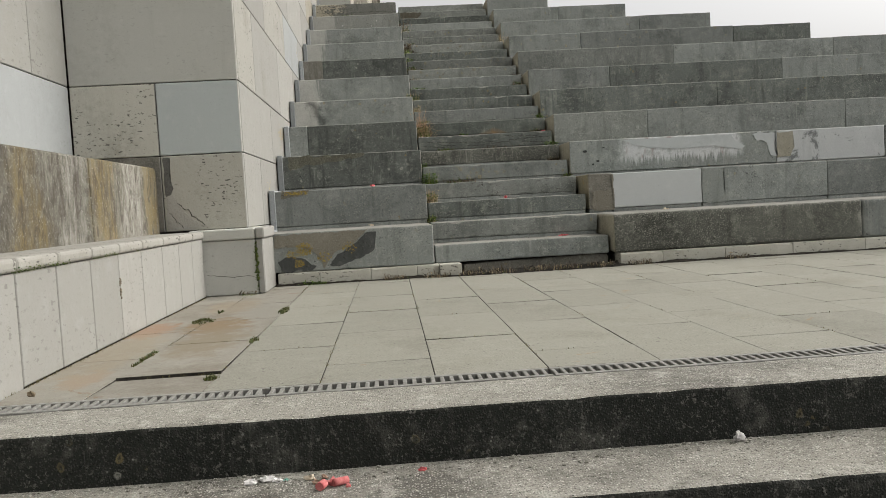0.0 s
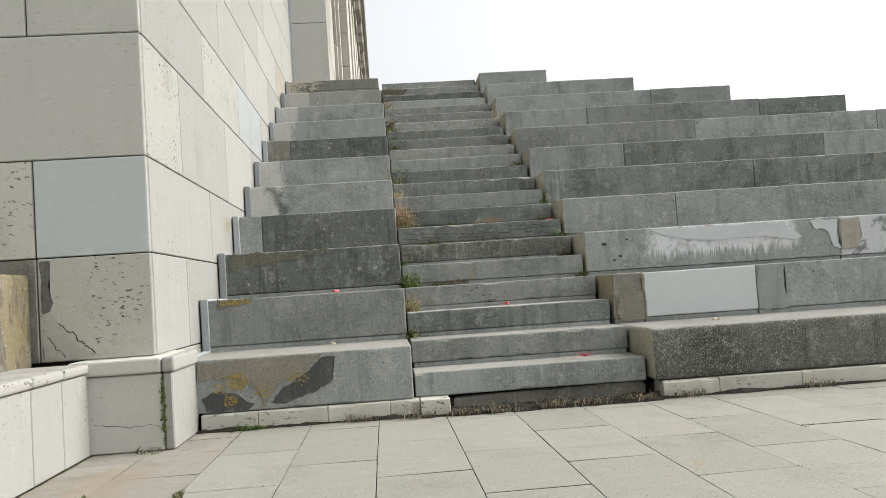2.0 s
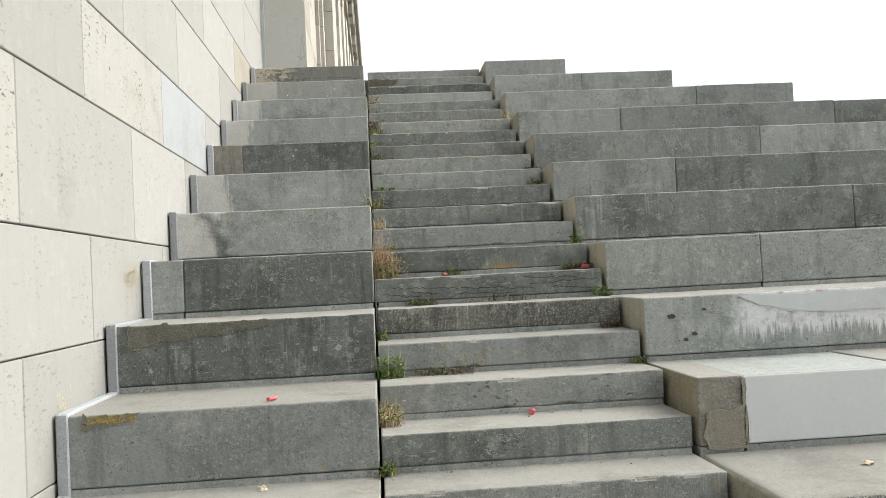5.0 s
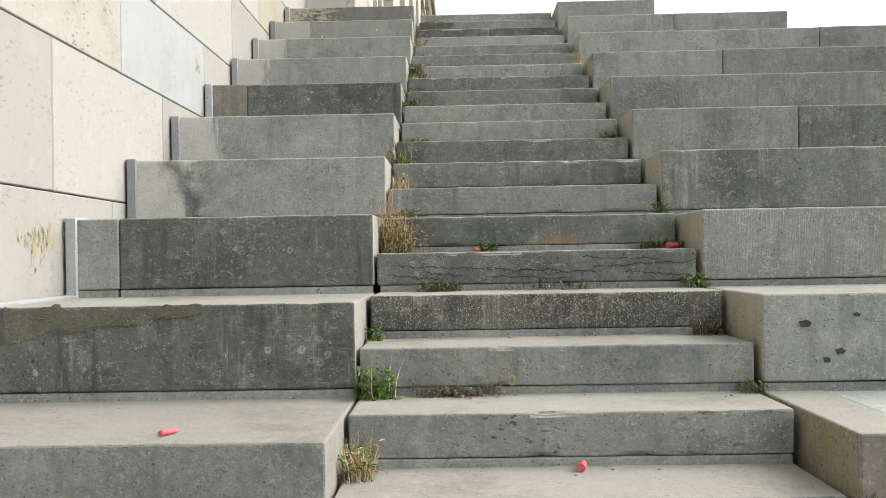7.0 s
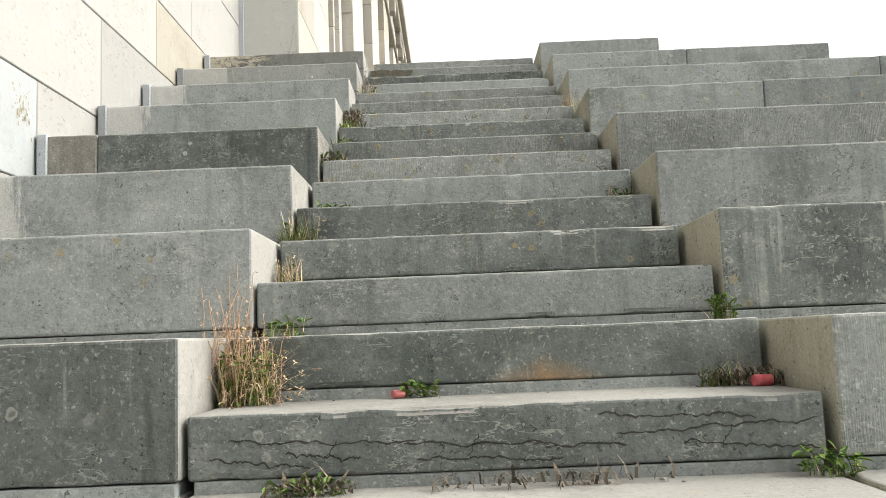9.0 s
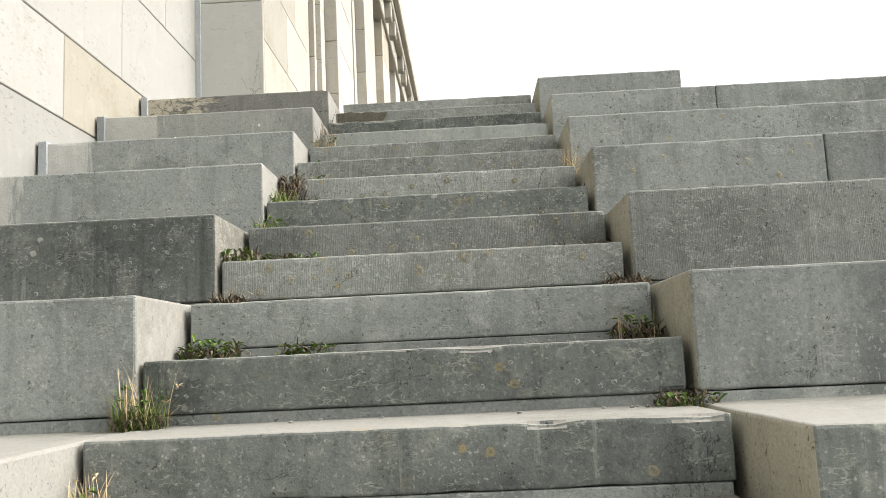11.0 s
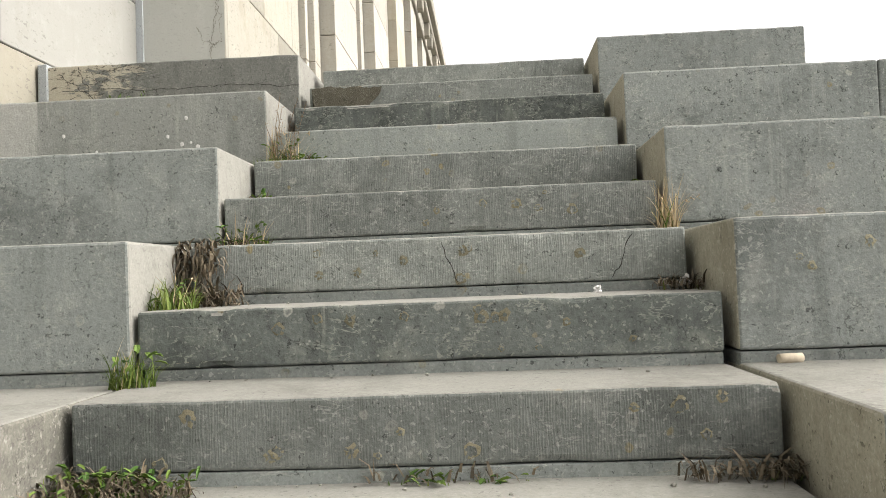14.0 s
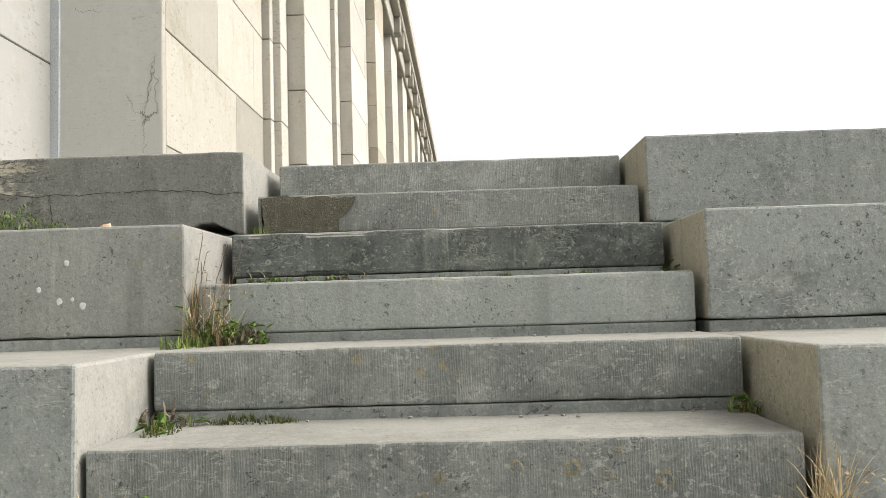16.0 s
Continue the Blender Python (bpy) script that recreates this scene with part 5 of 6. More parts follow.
WEEDS = [
    (0.075, 1.44, 4, "bushy green weed with some dry stems beside a riser", dict(green=60, leaves=150, dry=10, height=0.19, spread=0.08, seed=1)),
    (0.30, 1.46, 4, "sparse withered weed along a riser", dict(green=12, leaves=14, dead=30, height=0.05, spread=0.10, seed=2, squash=0.2)),
    (0.07, 2.56, 7, "tall straw-dry grass clump over fresh green shoots", dict(green=170, dry=170, leaves=170, dead=90, height=0.225, spread=0.085, seed=3, squash=0.7, bend=2.0, heads=0.55)),
    (0.10, 2.94, 8, "small leafy weed in the stair corner", dict(green=25, leaves=40, dry=8, height=0.09, spread=0.07, seed=4)),
    (0.055, 3.30, 9, "dry brown grass tuft in the stair corner", dict(green=15, dry=60, leaves=12, height=0.15, spread=0.05, seed=5)),
    (1.52, 2.93, 8, "green weed in the dark gap beside a tier", dict(green=30, leaves=55, dry=6, height=0.13, spread=0.05, seed=6)),
    (1.38, 2.57, 7, "fresh green grass tuft at a riser foot", dict(green=75, dry=8, dead=60, height=0.11, spread=0.06, seed=7)),
    (1.47, 2.55, 7, "withered reddish leaves in the stair corner", dict(dead=110, dry=14, height=0.09, spread=0.08, seed=8)),
    (1.50, 2.19, 6, "trailing green weed at the step end", dict(green=20, leaves=70, dry=5, height=0.10, spread=0.07, seed=9)),
    (0.31, 2.20, 6, "small green weed under a cracked riser", dict(green=14, leaves=40, height=0.05, spread=0.07, seed=10, squash=0.25)),
    (0.55, 2.59, 7, "small green weed at a riser foot", dict(green=10, leaves=45, dead=10, height=0.06, spread=0.045, seed=11, squash=0.4)),
    (0.05, 1.08, 3, "reddish dry weed with long bent stalks", dict(green=20, dry=70, leaves=15, height=0.16, spread=0.06, seed=12)),
    (0.03, 0.71, 2, "yellow-green weed in the stair corner", dict(green=25, dry=20, leaves=40, height=0.10, spread=0.04, seed=13)),
    (1.50, 1.46, 4, "little green weed in the step corner", dict(green=20, leaves=25, dead=20, height=0.06, spread=0.05, seed=14)),
    (0.06, 4.45, 12, "withered brown clump in the stair corner", dict(dead=120, dry=14, height=0.12, spread=0.05, seed=15)),
    (1.51, 4.45, 12, "withered brown clump in the stair corner", dict(dead=130, dry=8, height=0.06, spread=0.07, seed=16)),
    (0.11, 4.82, 13, "low leafy weed and brown leaves", dict(green=30, leaves=60, dead=70, height=0.09, spread=0.09, seed=17, squash=0.4)),
    (1.50, 4.83, 13, "brown leaves in the stair corner", dict(dead=70, green=8, height=0.05, spread=0.06, seed=18)),
    (0.85, 4.85, 13, "thin moss and weeds along a riser", dict(green=24, leaves=20, dead=30, height=0.025, spread=0.2, seed=19, squash=0.1)),
    (0.03, 5.15, 14, "tuft of yellow-green grass beside the tier", dict(green=140, dry=10, leaves=20, height=0.15, spread=0.06, seed=20)),
    (0.07, 5.55, 15, "withered dark leaf clump hanging over a step", dict(dead=230, dry=6, height=0.08, spread=0.09, seed=21)),
    (1.49, 5.55, 15, "brown leaf litter in the stair corner", dict(dead=110, green=8, height=0.05, spread=0.08, seed=22)),
    (0.08, 5.95, 16, "leafy green weed with dry bent stalks", dict(green=40, dry=18, leaves=45, dead=50, height=0.15, spread=0.10, seed=23, squash=0.4)),
    (1.535, 5.93, 16, "dry yellow grass in the gap beside a tier", dict(dry=80, green=20, height=0.20, spread=0.035, seed=24)),
    (1.50, 6.32, 17, "low weeds in the stair corner", dict(green=25, dry=15, leaves=15, height=0.06, spread=0.05, seed=25)),
    (0.07, 6.32, 17, "low moss and weeds in the stair corner", dict(green=30, leaves=20, dead=30, height=0.05, spread=0.08, seed=26, squash=0.3)),
    (0.06, 6.69, 18, "dry branching weed over green grass", dict(dry=50, green=60, leaves=40, dead=30, height=0.22, spread=0.09, seed=27, squash=0.4)),
    (1.53, 7.05, 19, "small green tuft in the stair corner", dict(green=25, leaves=10, height=0.06, spread=0.03, seed=28)),
    (0.30, 7.09, 19, "thin weeds along a riser", dict(green=40, leaves=30, dead=30, height=0.03, spread=0.25, seed=29, squash=0.07)),
    (0.03, 7.43, 20, "yellow-green grass tuft in the stair corner", dict(green=60, height=0.11, spread=0.05, seed=30)),
    (0.02, 3.68, 10, "dark green grass with dry straw in the stair corner", dict(green=130, dry=26, dead=90, leaves=20, height=0.19, spread=0.08, seed=112, squash=0.6)),
    (0.10, 4.06, 11, "leafy weed and brown litter in the stair corner", dict(green=50, leaves=80, dead=120, height=0.10, spread=0.10, seed=113, squash=0.4)),
    (0.40, 4.08, 11, "small leafy weed along a riser", dict(green=26, leaves=50, dead=40, height=0.05, spread=0.10, seed=114, squash=0.22)),
    (1.46, 4.05, 11, "reddish withered weed in the stair corner", dict(dry=26, dead=170, leaves=30, height=0.13, spread=0.09, seed=115, squash=0.6)),
    (1.50, 3.69, 10, "low green weed and leaf litter at the step end", dict(green=40, leaves=40, dead=80, height=0.05, spread=0.09, seed=116, squash=0.5)),
    (0.15, 4.79, 13, "brown leaf litter with yellow-green leaves along a riser", dict(dead=210, leaves=70, green=20, height=0.08, spread=0.17, seed=101, squash=0.32)),
    (0.05, 4.60, 13, "yellow-green weed and brown leaves at the step end", dict(dead=110, leaves=45, green=24, height=0.08, spread=0.08, seed=102, squash=1.1)),
    (0.06, 4.40, 12, "dark withered leaves in the stair corner", dict(dead=150, height=0.08, spread=0.07, seed=103)),
    (1.50, 4.40, 12, "withered leaf litter in the stair corner", dict(dead=140, height=0.05, spread=0.09, seed=104)),
    (1.42, 4.82, 13, "brown leaf litter along a riser", dict(dead=110, height=0.03, spread=0.14, seed=105, squash=0.25)),
    (0.30, 2.185, 6, "crumbled leaves and weeds under a cracked riser", dict(dead=80, leaves=30, green=16, height=0.05, spread=0.12, seed=106, squash=0.2)),
    (0.85, 2.19, 6, "crumbled leaves under a cracked riser", dict(dead=90, height=0.03, spread=0.30, seed=107, squash=0.06)),
    (1.44, 1.83, 5, "withered brown weed in the stair corner", dict(dead=130, dry=10, height=0.10, spread=0.06, seed=108)),
    (0.03, 1.80, 5, "small green weed in the stair corner", dict(green=30, leaves=30, height=0.09, spread=0.04, seed=109)),
    (0.42, 1.47, 4, "reddish dry weed along a riser", dict(dry=18, dead=70, leaves=16, height=0.07, spread=0.13, seed=110, squash=0.2)),
    (0.04, 0.98, 3, "dry reddish stalks bent over a step", dict(dry=60, green=25, dead=40, leaves=25, height=0.14, spread=0.07, seed=111)),
]
for x, y, i, label, kw in WEEDS:
    weed((x, y, step_z(i)), label, **kw)


def cushion(at, rx, ry, height, n, label, seed, mats=(M_MOSS, M_BROWNMOSS), lines=None):
    """Low dense moss: short blades on a flattened mound, ragged at the rim."""
    rnd = random.Random(seed)
    w = thing("moss_cushion", at, label, "moss")
    for m, share in zip(mats, (0.6, 0.4)):
        bm = bmesh.new()
        for _ in range(int(n * share)):
            a, q = rnd.uniform(0, 6.28), rnd.random() ** 0.6
            x, y = q * rx * math.cos(a), q * ry * math.sin(a)
            if noise.noise(Vector((x / 0.05, y / 0.05, seed))) < -0.15 and q > 0.4:
                continue
            z = height * (1 - q * q) * (0.6 + 0.5 * noise.noise(Vector((x * 30, y * 30, seed))))
            blade(bm, Vector(at) + Vector((x, y, max(-0.003, z - 0.012))), rnd.uniform(0, 6.28), rnd.uniform(0.010, 0.024), rnd.uniform(0.0014, 0.0032), rnd.uniform(0.4, 1.6), rnd, 2)
        part("moss", bm, m, w)["kind"] = "stuff"
    return w


def branching_stems(at, n, height, seed, label, mat=None):
    """Dry upright weed stems with side twigs and small withered seed heads."""
    rnd = random.Random(seed)
    w = thing("dry_weed", at, label, "weed")
    for k in range(n):
        bm = bmesh.new()
        p = Vector(at) + Vector((rnd.uniform(-0.05, 0.05), rnd.uniform(-0.03, 0.03), -0.004))
        az, lean = rnd.uniform(0, 6.28), rnd.uniform(0.0, 0.3)
        h = height * rnd.uniform(0.55, 1.05)
        steps = 9
        for i in range(steps):
            d = Vector((math.cos(az) * math.sin(lean), math.sin(az) * math.sin(lean), math.cos(lean)))
            q = p + d * h / steps
            for wd in (Vector((0.0011, 0, 0)), Vector((0, 0.0011, 0))):
                bm.faces.new([bm.verts.new(c) for c in (p - wd, p + wd, q + wd * 0.85, q - wd * 0.85)])
            if i > 1:
                for _ in range(2):
                    if rnd.random() < 0.75:
                        ta = rnd.uniform(0, 6.28)
                        blade(bm, q, ta, rnd.uniform(0.02, 0.06) * (1.25 - i / steps), 0.0009, rnd.uniform(0.4, 1.3), rnd, 3)
                        leaf(bm, q + Vector((math.cos(ta), math.sin(ta), 0.4)) * 0.006, ta, rnd.uniform(0.006, 0.012), 0.0022, rnd.uniform(-0.3, 1.0), rnd)
            lean += rnd.uniform(-0.06, 0.10)
            az += rnd.uniform(-0.4, 0.4)
            p = q
        part("stem", bm, mat or M_STEM, w)
    return w


M_STRAW = leafy("reddish_straw", (0.36, 0.22, 0.13), (0.60, 0.45, 0.30))
branching_stems((0.03, 2.52, step_z(7)), 26, 0.37, 70, "dry reddish branching grass beside a tier", M_STRAW)
branching_stems((0.12, 2.55, step_z(7)), 14, 0.24, 76, "short dry reddish branching grass", M_STRAW)
branching_stems((0.055, 6.66, step_z(18)), 11, 0.34, 71, "dry brown branching weed stems beside a tier")
weed((0.13, 6.70, step_z(18)), "leafy green and brown weed at a riser foot", leaves=90, dead=90, green=30, height=0.10, spread=0.10, seed=72, squash=0.35)
weed((0.02, 6.58, step_z(18)), "yellow-green grass at the step end", green=90, height=0.09, spread=0.07, seed=73, squash=0.7)
cushion((0.14, 7.085, step_z(19)), 0.10, 0.03, 0.045, 320, "green moss at a riser foot", 74, (M_LEAF, M_MOSS))
for k, (x, rx) in enumerate(((0.36, 0.13), (0.66, 0.16), (0.95, 0.12), (1.22, 0.15))):
    cushion((x, 7.10, step_z(19)), rx, 0.022, 0.026, 260, "thin green moss along a riser", 75 + k, (M_LEAF, M_BROWNMOSS))
cushion((0.27, 6.345, step_z(17)), 0.12, 0.03, 0.035, 300, "brown-green moss at a riser foot", 80)
cushion((0.08, 6.22, step_z(17)), 0.05, 0.08, 0.04, 240, "brown-green moss in the stair corner", 81)
weed((0.09, 6.2, step_z(17)), "small fresh green weed in moss", leaves=14, green=14, height=0.06, spread=0.03, seed=82)
cushion((-0.88, 7.22, step_z(20)), 0.38, 0.08, 0.17, 1800, "thick green moss beneath a cracked tier", 83, (M_LEAF, M_MOSS))
cushion((-1.495, -2.166, 0), 0.065, 0.10, 0.035, 520, "brown-green moss cushion in a paving joint", 84)
cushion((-1.062, -1.871, 0), 0.03, 0.17, 0.022, 330, "brown-green moss in a paving joint", 85)
cushion((-1.062, -3.029, 0), 0.022, 0.08, 0.014, 160, "brown-green moss in a paving joint", 86)
cushion((-1.485, -1.724, 0), 0.02, 0.06, 0.014, 120, "brown-green moss in a paving joint", 87)
cushion((-1.484, -3.377, 0.004), 0.016, 0.20, 0.012, 220, "brown-green moss in a paving joint", 88)
cushion((-1.082, -3.914, 0), 0.03, 0.035, 0.015, 120, "brown-green moss beside a lifted tile", 89)
# ragged moss and dirt in the paving joints
bm = bmesh.new()
rj = random.Random(91)
for _ in range(5200):
    c = rj.randint(0, 12)
    if rj.random() < 0.7:
        x, y = edges[c] + rj.gauss(0, 0.004), rj.uniform(-4.13, -0.12)
    else:
        x, y = rj.uniform(edges[c], edges[c + 1]), rj.choice([-3.80, -2.99, -2.17, -1.36] if c % 2 else [-3.34, -2.54, -1.74, -0.94]) + rj.gauss(0, 0.004)
    if noise.noise(Vector((x * 2.2, y * 2.6, 5))) < 0.16 - 0.14 * (x < -0.6):
        continue
    blade(bm, (x, y, -0.006), rj.uniform(0, 6.28), rj.uniform(0.008, 0.018), rj.uniform(0.0014, 0.003), rj.uniform(0.5, 1.6), rj, 2)
for _ in range(900):
    blade(bm, (LEDGE_X + 0.005 + rj.random() ** 2 * 0.02, rj.uniform(-3.85, -0.6), -0.003), rj.uniform(0, 6.28), rj.uniform(0.006, 0.014), rj.uniform(0.0014, 0.003), rj.uniform(0.8, 1.8), rj, 2)
tagged(link_mesh("joint_moss", bm, M_BROWNMOSS), "thin brown-green moss and dirt in the paving joints", "moss", kind="stuff")
# algae under the coping and rust in one upright joint of the ledge
bm = bmesh.new()
for _ in range(420):
    y = rj.uniform(-3.9, -2.3)
    if noise.noise(Vector((0, y * 3.0, 2))) < -0.05:
        continue
    bmesh.ops.create_icosphere(bm, subdivisions=1, radius=rj.uniform(0.002, 0.005), matrix=Matrix.Translation((LEDGE_X + 0.004 + rj.random() * 0.013, y, 0.448 + rj.random() ** 2 * 0.02)) @ Matrix.Diagonal((0.6, 1.4, 0.8, 1)))
tagged(link_mesh("coping_algae", bm, M_MOSS), "dark algae under the rounded ledge coping", "algae", kind="stuff")
bm = bmesh.new()
for z in [0.30 + rj.gauss(0, 0.010) for _ in range(26)] + [0.24 + rj.gauss(0, 0.012) for _ in range(30)]:
    bmesh.ops.create_icosphere(bm, subdivisions=1, radius=rj.uniform(0.002, 0.0055), matrix=Matrix.Translation((LEDGE_X + 0.001, -2.63 + rj.gauss(0, 0.006), z)))
tagged(link_mesh("rust_crumbs", bm, M_DEAD), "brown crumbling dirt in a ledge joint", "dirt")
# withered leaves hanging over the edge of one step
bm = bmesh.new()
rw = random.Random(77)
for _ in range(170):
    x, y = rw.uniform(-0.01, 0.11), step_y(16) - 0.012 - rw.random() * 0.05
    blade(bm, (x, y, step_z(16) + rw.uniform(-0.09, -0.005)), -1.57 + rw.gauss(0, 0.9), rw.uniform(0.05, 0.13), rw.uniform(0.002, 0.006), rw.uniform(2.6, 3.6), rw, 5)
for _ in range(150):
    p = (rw.uniform(-0.01, 0.20), step_y(16) - 0.02 - rw.random() ** 1.5 * 0.14, step_z(15) + rw.random() * 0.05)
    blade(bm, p, rw.uniform(0, 6.28), rw.uniform(0.04, 0.12), rw.uniform(0.002, 0.005), rw.uniform(1.6, 2.4), rw, 4)
tagged(link_mesh("withered_clump", bm, M_DEAD), "dark withered leaves hanging over a step edge", "weed")
weed((0.035, 5.40, step_z(15)), "long yellow-green grass beside a step", green=170, dry=14, leaves=20, height=0.14, spread=0.075, seed=40, squash=1.2)
bm = bmesh.new()
rm = random.Random(8)
for _ in range(120):
    z = 0.03 + 0.38 * rm.random()
    s = rm.uniform(0.003, 0.009) * (1.0 if 0.1 < z < 0.36 else 0.6)
    bmesh.ops.create_icosphere(bm, subdivisions=1, radius=s, matrix=Matrix.Translation((-1.4075 + rm.gauss(0, 0.006), -0.638 + rm.uniform(-0.002, 0.004), z)))
tagged(link_mesh("joint_moss", bm, M_MOSS), "dark green moss in an upright stone joint", "moss")
crust("damp_mortar", [(-2.112, 1.095), (-2.055, 1.09), (-2.065, 0.95), (-2.04, 0.86), (-2.07, 0.80), (-2.112, 0.79)], PIER_Y - 0.0505, M_SCAR, wall_b, "dark damp mortar scar", 61, 0.002, 0.008)
crust("grey_mortar_fill", [(-2.108, 0.79), (-2.05, 0.80), (-2.02, 0.73), (-1.97, 0.66), (-1.90, 0.59), (-1.80, 0.54), (-1.95, 0.525), (-2.108, 0.53)], PIER_Y - 0.0505, M_FILL, wall_b, "grey mortar filling a broken slab corner", 62, 0.0015, 0.006)
crack(wall_b, (-2.02, PIER_Y - 0.0545, 0.74), (-1.82, PIER_Y - 0.0545, 0.55), 40, 0.007, 0.004, 63)
crack(wall_b, (-2.09, PIER_Y - 0.0545, 0.66), (-1.98, PIER_Y - 0.0545, 0.54), 30, 0.007, 0.003, 64)
weed((-1.40, 7.2, step_z(20)), "green weed between wall and tier", green=60, leaves=90, height=0.16, spread=0.04, seed=42)
weed((-1.48, -0.70, 0), "moss at the foot of the pier", green=60, dead=20, height=0.03, spread=0.07, seed=45, squash=0.8)
weed((-1.05, -0.14, 0), "low green weeds along the plinth", green=50, leaves=60, height=0.035, spread=0.12, seed=46, squash=0.2)
for k, (x, y) in enumerate(((-0.35, -0.14), (0.0, -0.20), (0.3, -0.22), (0.55, -0.24), (0.85, -0.2), (1.1, -0.22), (1.4, -0.19), (1.75, -0.17), (2.6, -0.17))):
    weed((x, y, 0.0 if x < 0.2 or x > 1.5 else 0.01), "withered twigs and weeds at the foot of the stairs", dead=60, dry=16, green=6, height=0.06, spread=0.12, seed=50 + k, squash=0.3)

# ---- litter ----


def paper_roll(at, length, radius, yaw, mat, label, pitch=0.0):
    bm = bmesh.new()
    n = 14
    m = Matrix.Translation(Vector(at) + Vector((0, 0, radius))) @ Matrix.Rotation(radians(yaw), 4, "Z") @ Matrix.Rotation(radians(pitch), 4, "Y")
    rings = []
    for x, r in ((-0.5, 1.0), (-0.17, 1.04), (0.17, 0.98), (0.5, 1.0), (0.5, 0.72), (-0.4, 0.72)):
        rings.append([bm.verts.new(m @ Vector((x * length, r * radius * math.cos(6.283 * i / n), r * radius * (0.92 + 0.08 * math.sin(i * 2.1)) * math.sin(6.283 * i / n)))) for i in range(n)])
    for a, c in zip(rings, rings[1:]):
        for i in range(n):
            bm.faces.new((a[i], a[(i + 1) % n], c[(i + 1) % n], c[i]))
    bm.faces.new(rings[-1])
    bm.faces.new(rings[0][::-1])
    bmesh.ops.recalc_face_normals(bm, faces=bm.faces[:])
    for f in bm.faces:
        f.smooth = len(f.verts) == 4
    return tagged(link_mesh("firework_tube", bm, mat), label, "litter", group="burnt firework tubes")


def scrap(at, size, mat, label, seed, flat=0.4, name="paper_scrap"):
    bm = bmesh.new()
    bmesh.ops.create_icosphere(bm, subdivisions=2, radius=1.0)
    for v in bm.verts:
        d = 0.65 + 0.7 * noise.noise(v.co * 1.6 + Vector((seed, 0, 0))) + 0.5 * noise.noise(v.co * 4 + Vector((0, seed, 0)))
        v.co = Vector((v.co.x * d * size, v.co.y * d * size * 0.7, max(-0.35, v.co.z * d) * size * flat + 0.35 * size * flat)) + Vector(at)
    return tagged(link_mesh(name, bm, mat), label, "litter")


paper_roll((0.79, 1.07, step_z(3)), 0.055, 0.015, 75, M_RED, "burnt red cardboard firework tube on a step")
paper_roll((-0.51, 0.85, step_z(4)), 0.065, 0.010, 62, M_RED, "red cardboard firework tube on a tier")
paper_roll((1.47, 2.50, step_z(7)), 0.05, 0.016, 8, M_RED, "red cardboard firework tube among weeds")
paper_roll((0.49, 2.58, step_z(7)), 0.035, 0.012, 30, M_PINK, "faded pink cardboard tube beside a weed")
paper_roll((1.98, 5.93, step_z(16)), 0.11, 0.016, 4, M_RED, "long red cardboard firework tube on a tier")
scrap((1.20, 0.335, step_z(1)), 0.05, M_RED, "crumpled red firework wrapper on a step", 2, 0.35, "firework_wrapper")
scrap((-0.54, 0.62, step_z(2)), 0.032, M_CREAM, "crumpled cream paper on a tier", 3, 0.6)
scrap((2.15, 0.33, step_z(2)), 0.035, M_CREAM, "burnt paper scrap on the aggregate tier", 4, 0.4)
scrap((0.86, 4.44, step_z(12)), 0.024, M_PAPER, "small crumpled white wrapper on a step", 5, 0.8)
scrap((1.24, 5.55, step_z(15)), 0.018, M_PAPER, "small white paper bit on a step", 6, 0.9)
scrap((1.50, 5.57, step_z(15) + 0.012), 0.02, M_PAPER, "crumpled pale foil among brown leaves", 7, 1.3)
paper_roll((1.66, 5.21, step_z(14)), 0.06, 0.013, 10, M_CREAM, "cream cardboard tube on a tier")
paper_roll((0.165, 5.57, step_z(15)), 0.03, 0.004, 15, M_CREAM, "cigarette end beside withered leaves")
scrap((-0.452, 7.15, step_z(20)), 0.04, plain("brown_wrapper", (0.34, 0.17, 0.10), (0.5, 0.36, 0.26), 0.7), "small brown crumpled wrapper on a tier", 9, 1.5)
Z2 = -LOW_RISE
M_BURNT = plain("burnt_brown_cardboard", (0.22, 0.14, 0.10), (0.34, 0.24, 0.18), 0.85, 60)
paper_roll((-0.548, -4.77, Z2), 0.045, 0.012, 25, M_PINK, "torn pink cardboard firework tube on a low step")
paper_roll((-0.600, -4.795, Z2), 0.03, 0.013, 70, M_PINK, "short torn pink cardboard tube on a low step")
for k, (x, y, q, m, label) in enumerate(((-0.575, -4.76, 0.022, M_PINK, "crumpled pink cardboard on a low step"), (-0.62, -4.74, 0.018, M_BURNT, "burnt brown cardboard scrap on a low step"), (-0.64, -4.7, 0.02, M_CREAM, "torn cream paper on a low step"), (-0.60, -4.7, 0.014, M_BURNT, "burnt brown cardboard scrap on a low step"), (-0.525, -4.79, 0.012, M_PINK, "small pink cardboard flake on a low step"))):
    scrap((x, y, Z2), q, m, label, 31 + k, 0.7, "firework_wrapper")
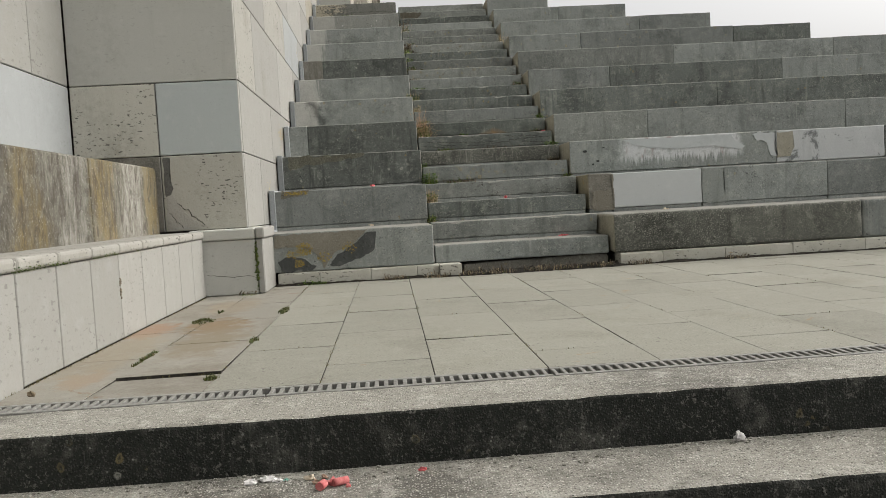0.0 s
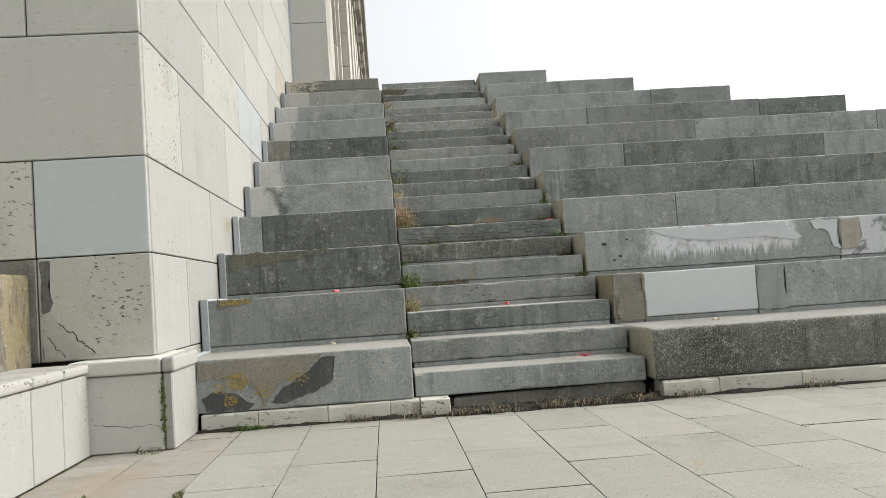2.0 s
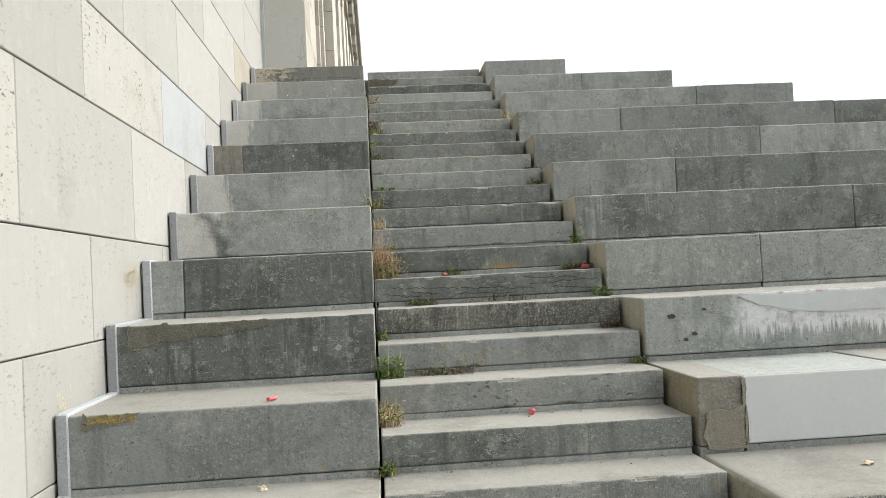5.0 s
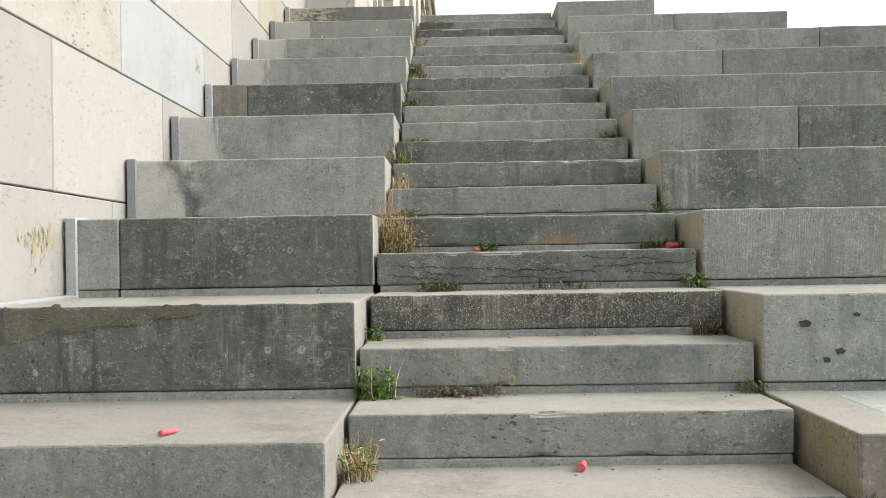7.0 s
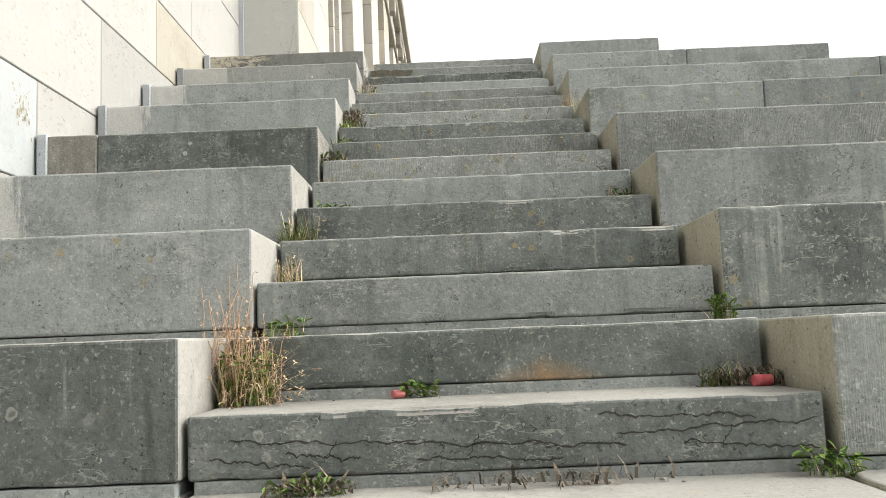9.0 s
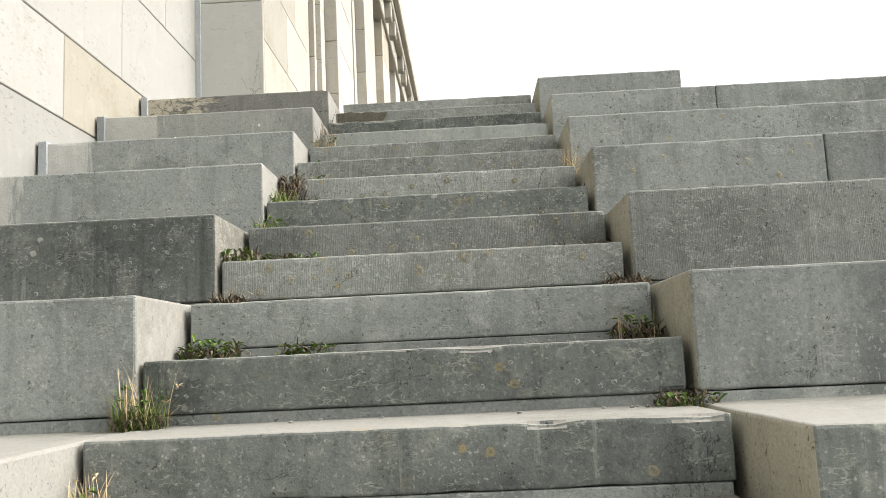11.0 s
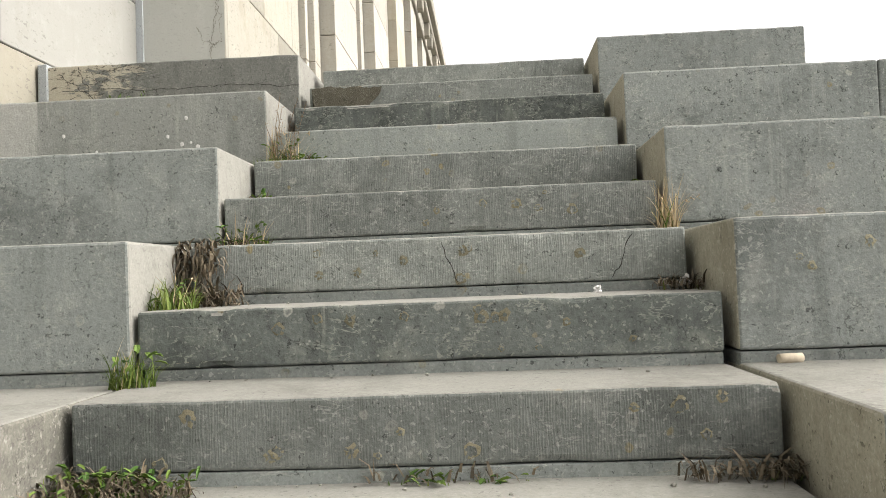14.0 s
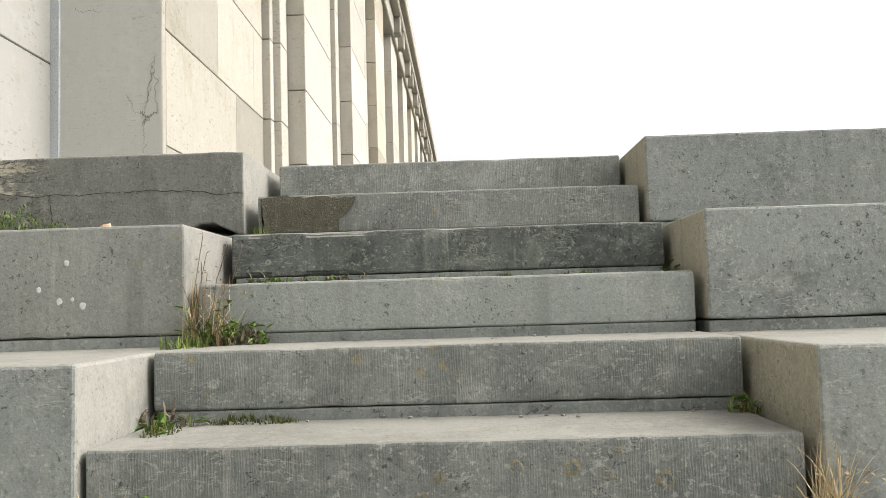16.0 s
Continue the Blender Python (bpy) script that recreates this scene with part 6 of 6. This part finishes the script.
for k, (x, y, q) in enumerate(((-0.815, -4.7, 0.03), (-0.775, -4.685, 0.034), (-0.74, -4.695, 0.02))):
    scrap((x, y, Z2), q, M_PAPER, "crumpled grey-white torn paper on a low step", 41 + k, 0.5)
scrap((-0.715, -4.69, Z2), 0.012, plain("teal_paper", (0.10, 0.30, 0.24), (0.2, 0.4, 0.33), 0.8), "small teal paper scrap on a low step", 12)
scrap((-0.31, -4.7, Z2), 0.016, M_RED, "small red cardboard scrap on a low step", 14, 0.8)
scrap((0.67, -4.655, Z2 + 0.005), 0.022, M_PAPER, "white paper scrap against a low riser", 15, 1.3)
scrap((-1.71, -4.02, 0.0), 0.018, M_DEAD, "rusty stub beside the drain", 16, 1.2, "rusty_stub")
rs = random.Random(5)
bm = bmesh.new()
for _ in range(520):
    if rs.random() < 0.6:
        p = Vector((rs.uniform(-1.8, 2.4), PLAZA_EDGE - rs.random() ** 2 * 0.12 - 0.012, Z2))
    else:
        i = rs.randint(1, 21)
        p = Vector((rs.uniform(0.05, 1.5), step_y(i + 1) - 0.01 - rs.random() ** 2 * 0.12, step_z(i)))
    s = rs.uniform(0.003, 0.008)
    bmesh.ops.create_icosphere(bm, subdivisions=1, radius=s, matrix=Matrix.Translation(p + Vector((0, 0, s * 0.4))) @ Matrix.Diagonal((1, rs.uniform(0.6, 1), 0.6, 1)))
tagged(link_mesh("grit", bm, M_WASHED), "pale grit and crumbs of mortar on the steps", "grit", kind="stuff")

drops = thing("bird_droppings", (-0.5, step_y(19) - 0.02, 3.52), "dried white bird droppings on a pale tier", "droppings")
for x, z, q in ((-0.389, 3.656, 0.009), (-0.474, 3.576, 0.008), (-0.41, 3.54, 0.009), (-0.37, 3.545, 0.006), (-0.339, 3.524, 0.010), (-0.95, 3.60, 0.008), (-0.8, 3.52, 0.007)):
    bm = bmesh.new()
    bmesh.ops.create_icosphere(bm, subdivisions=2, radius=q, matrix=Matrix.Translation((x, step_y(19) - 0.0225, z)) @ Matrix.Diagonal((1.0, 0.15, 1.15, 1)))
    for v in bm.verts:
        v.co += Vector((1, 0, 1)) * 0.35 * q * noise.noise(v.co * 160)
    part("dropping", bm, M_PAPER, drops)
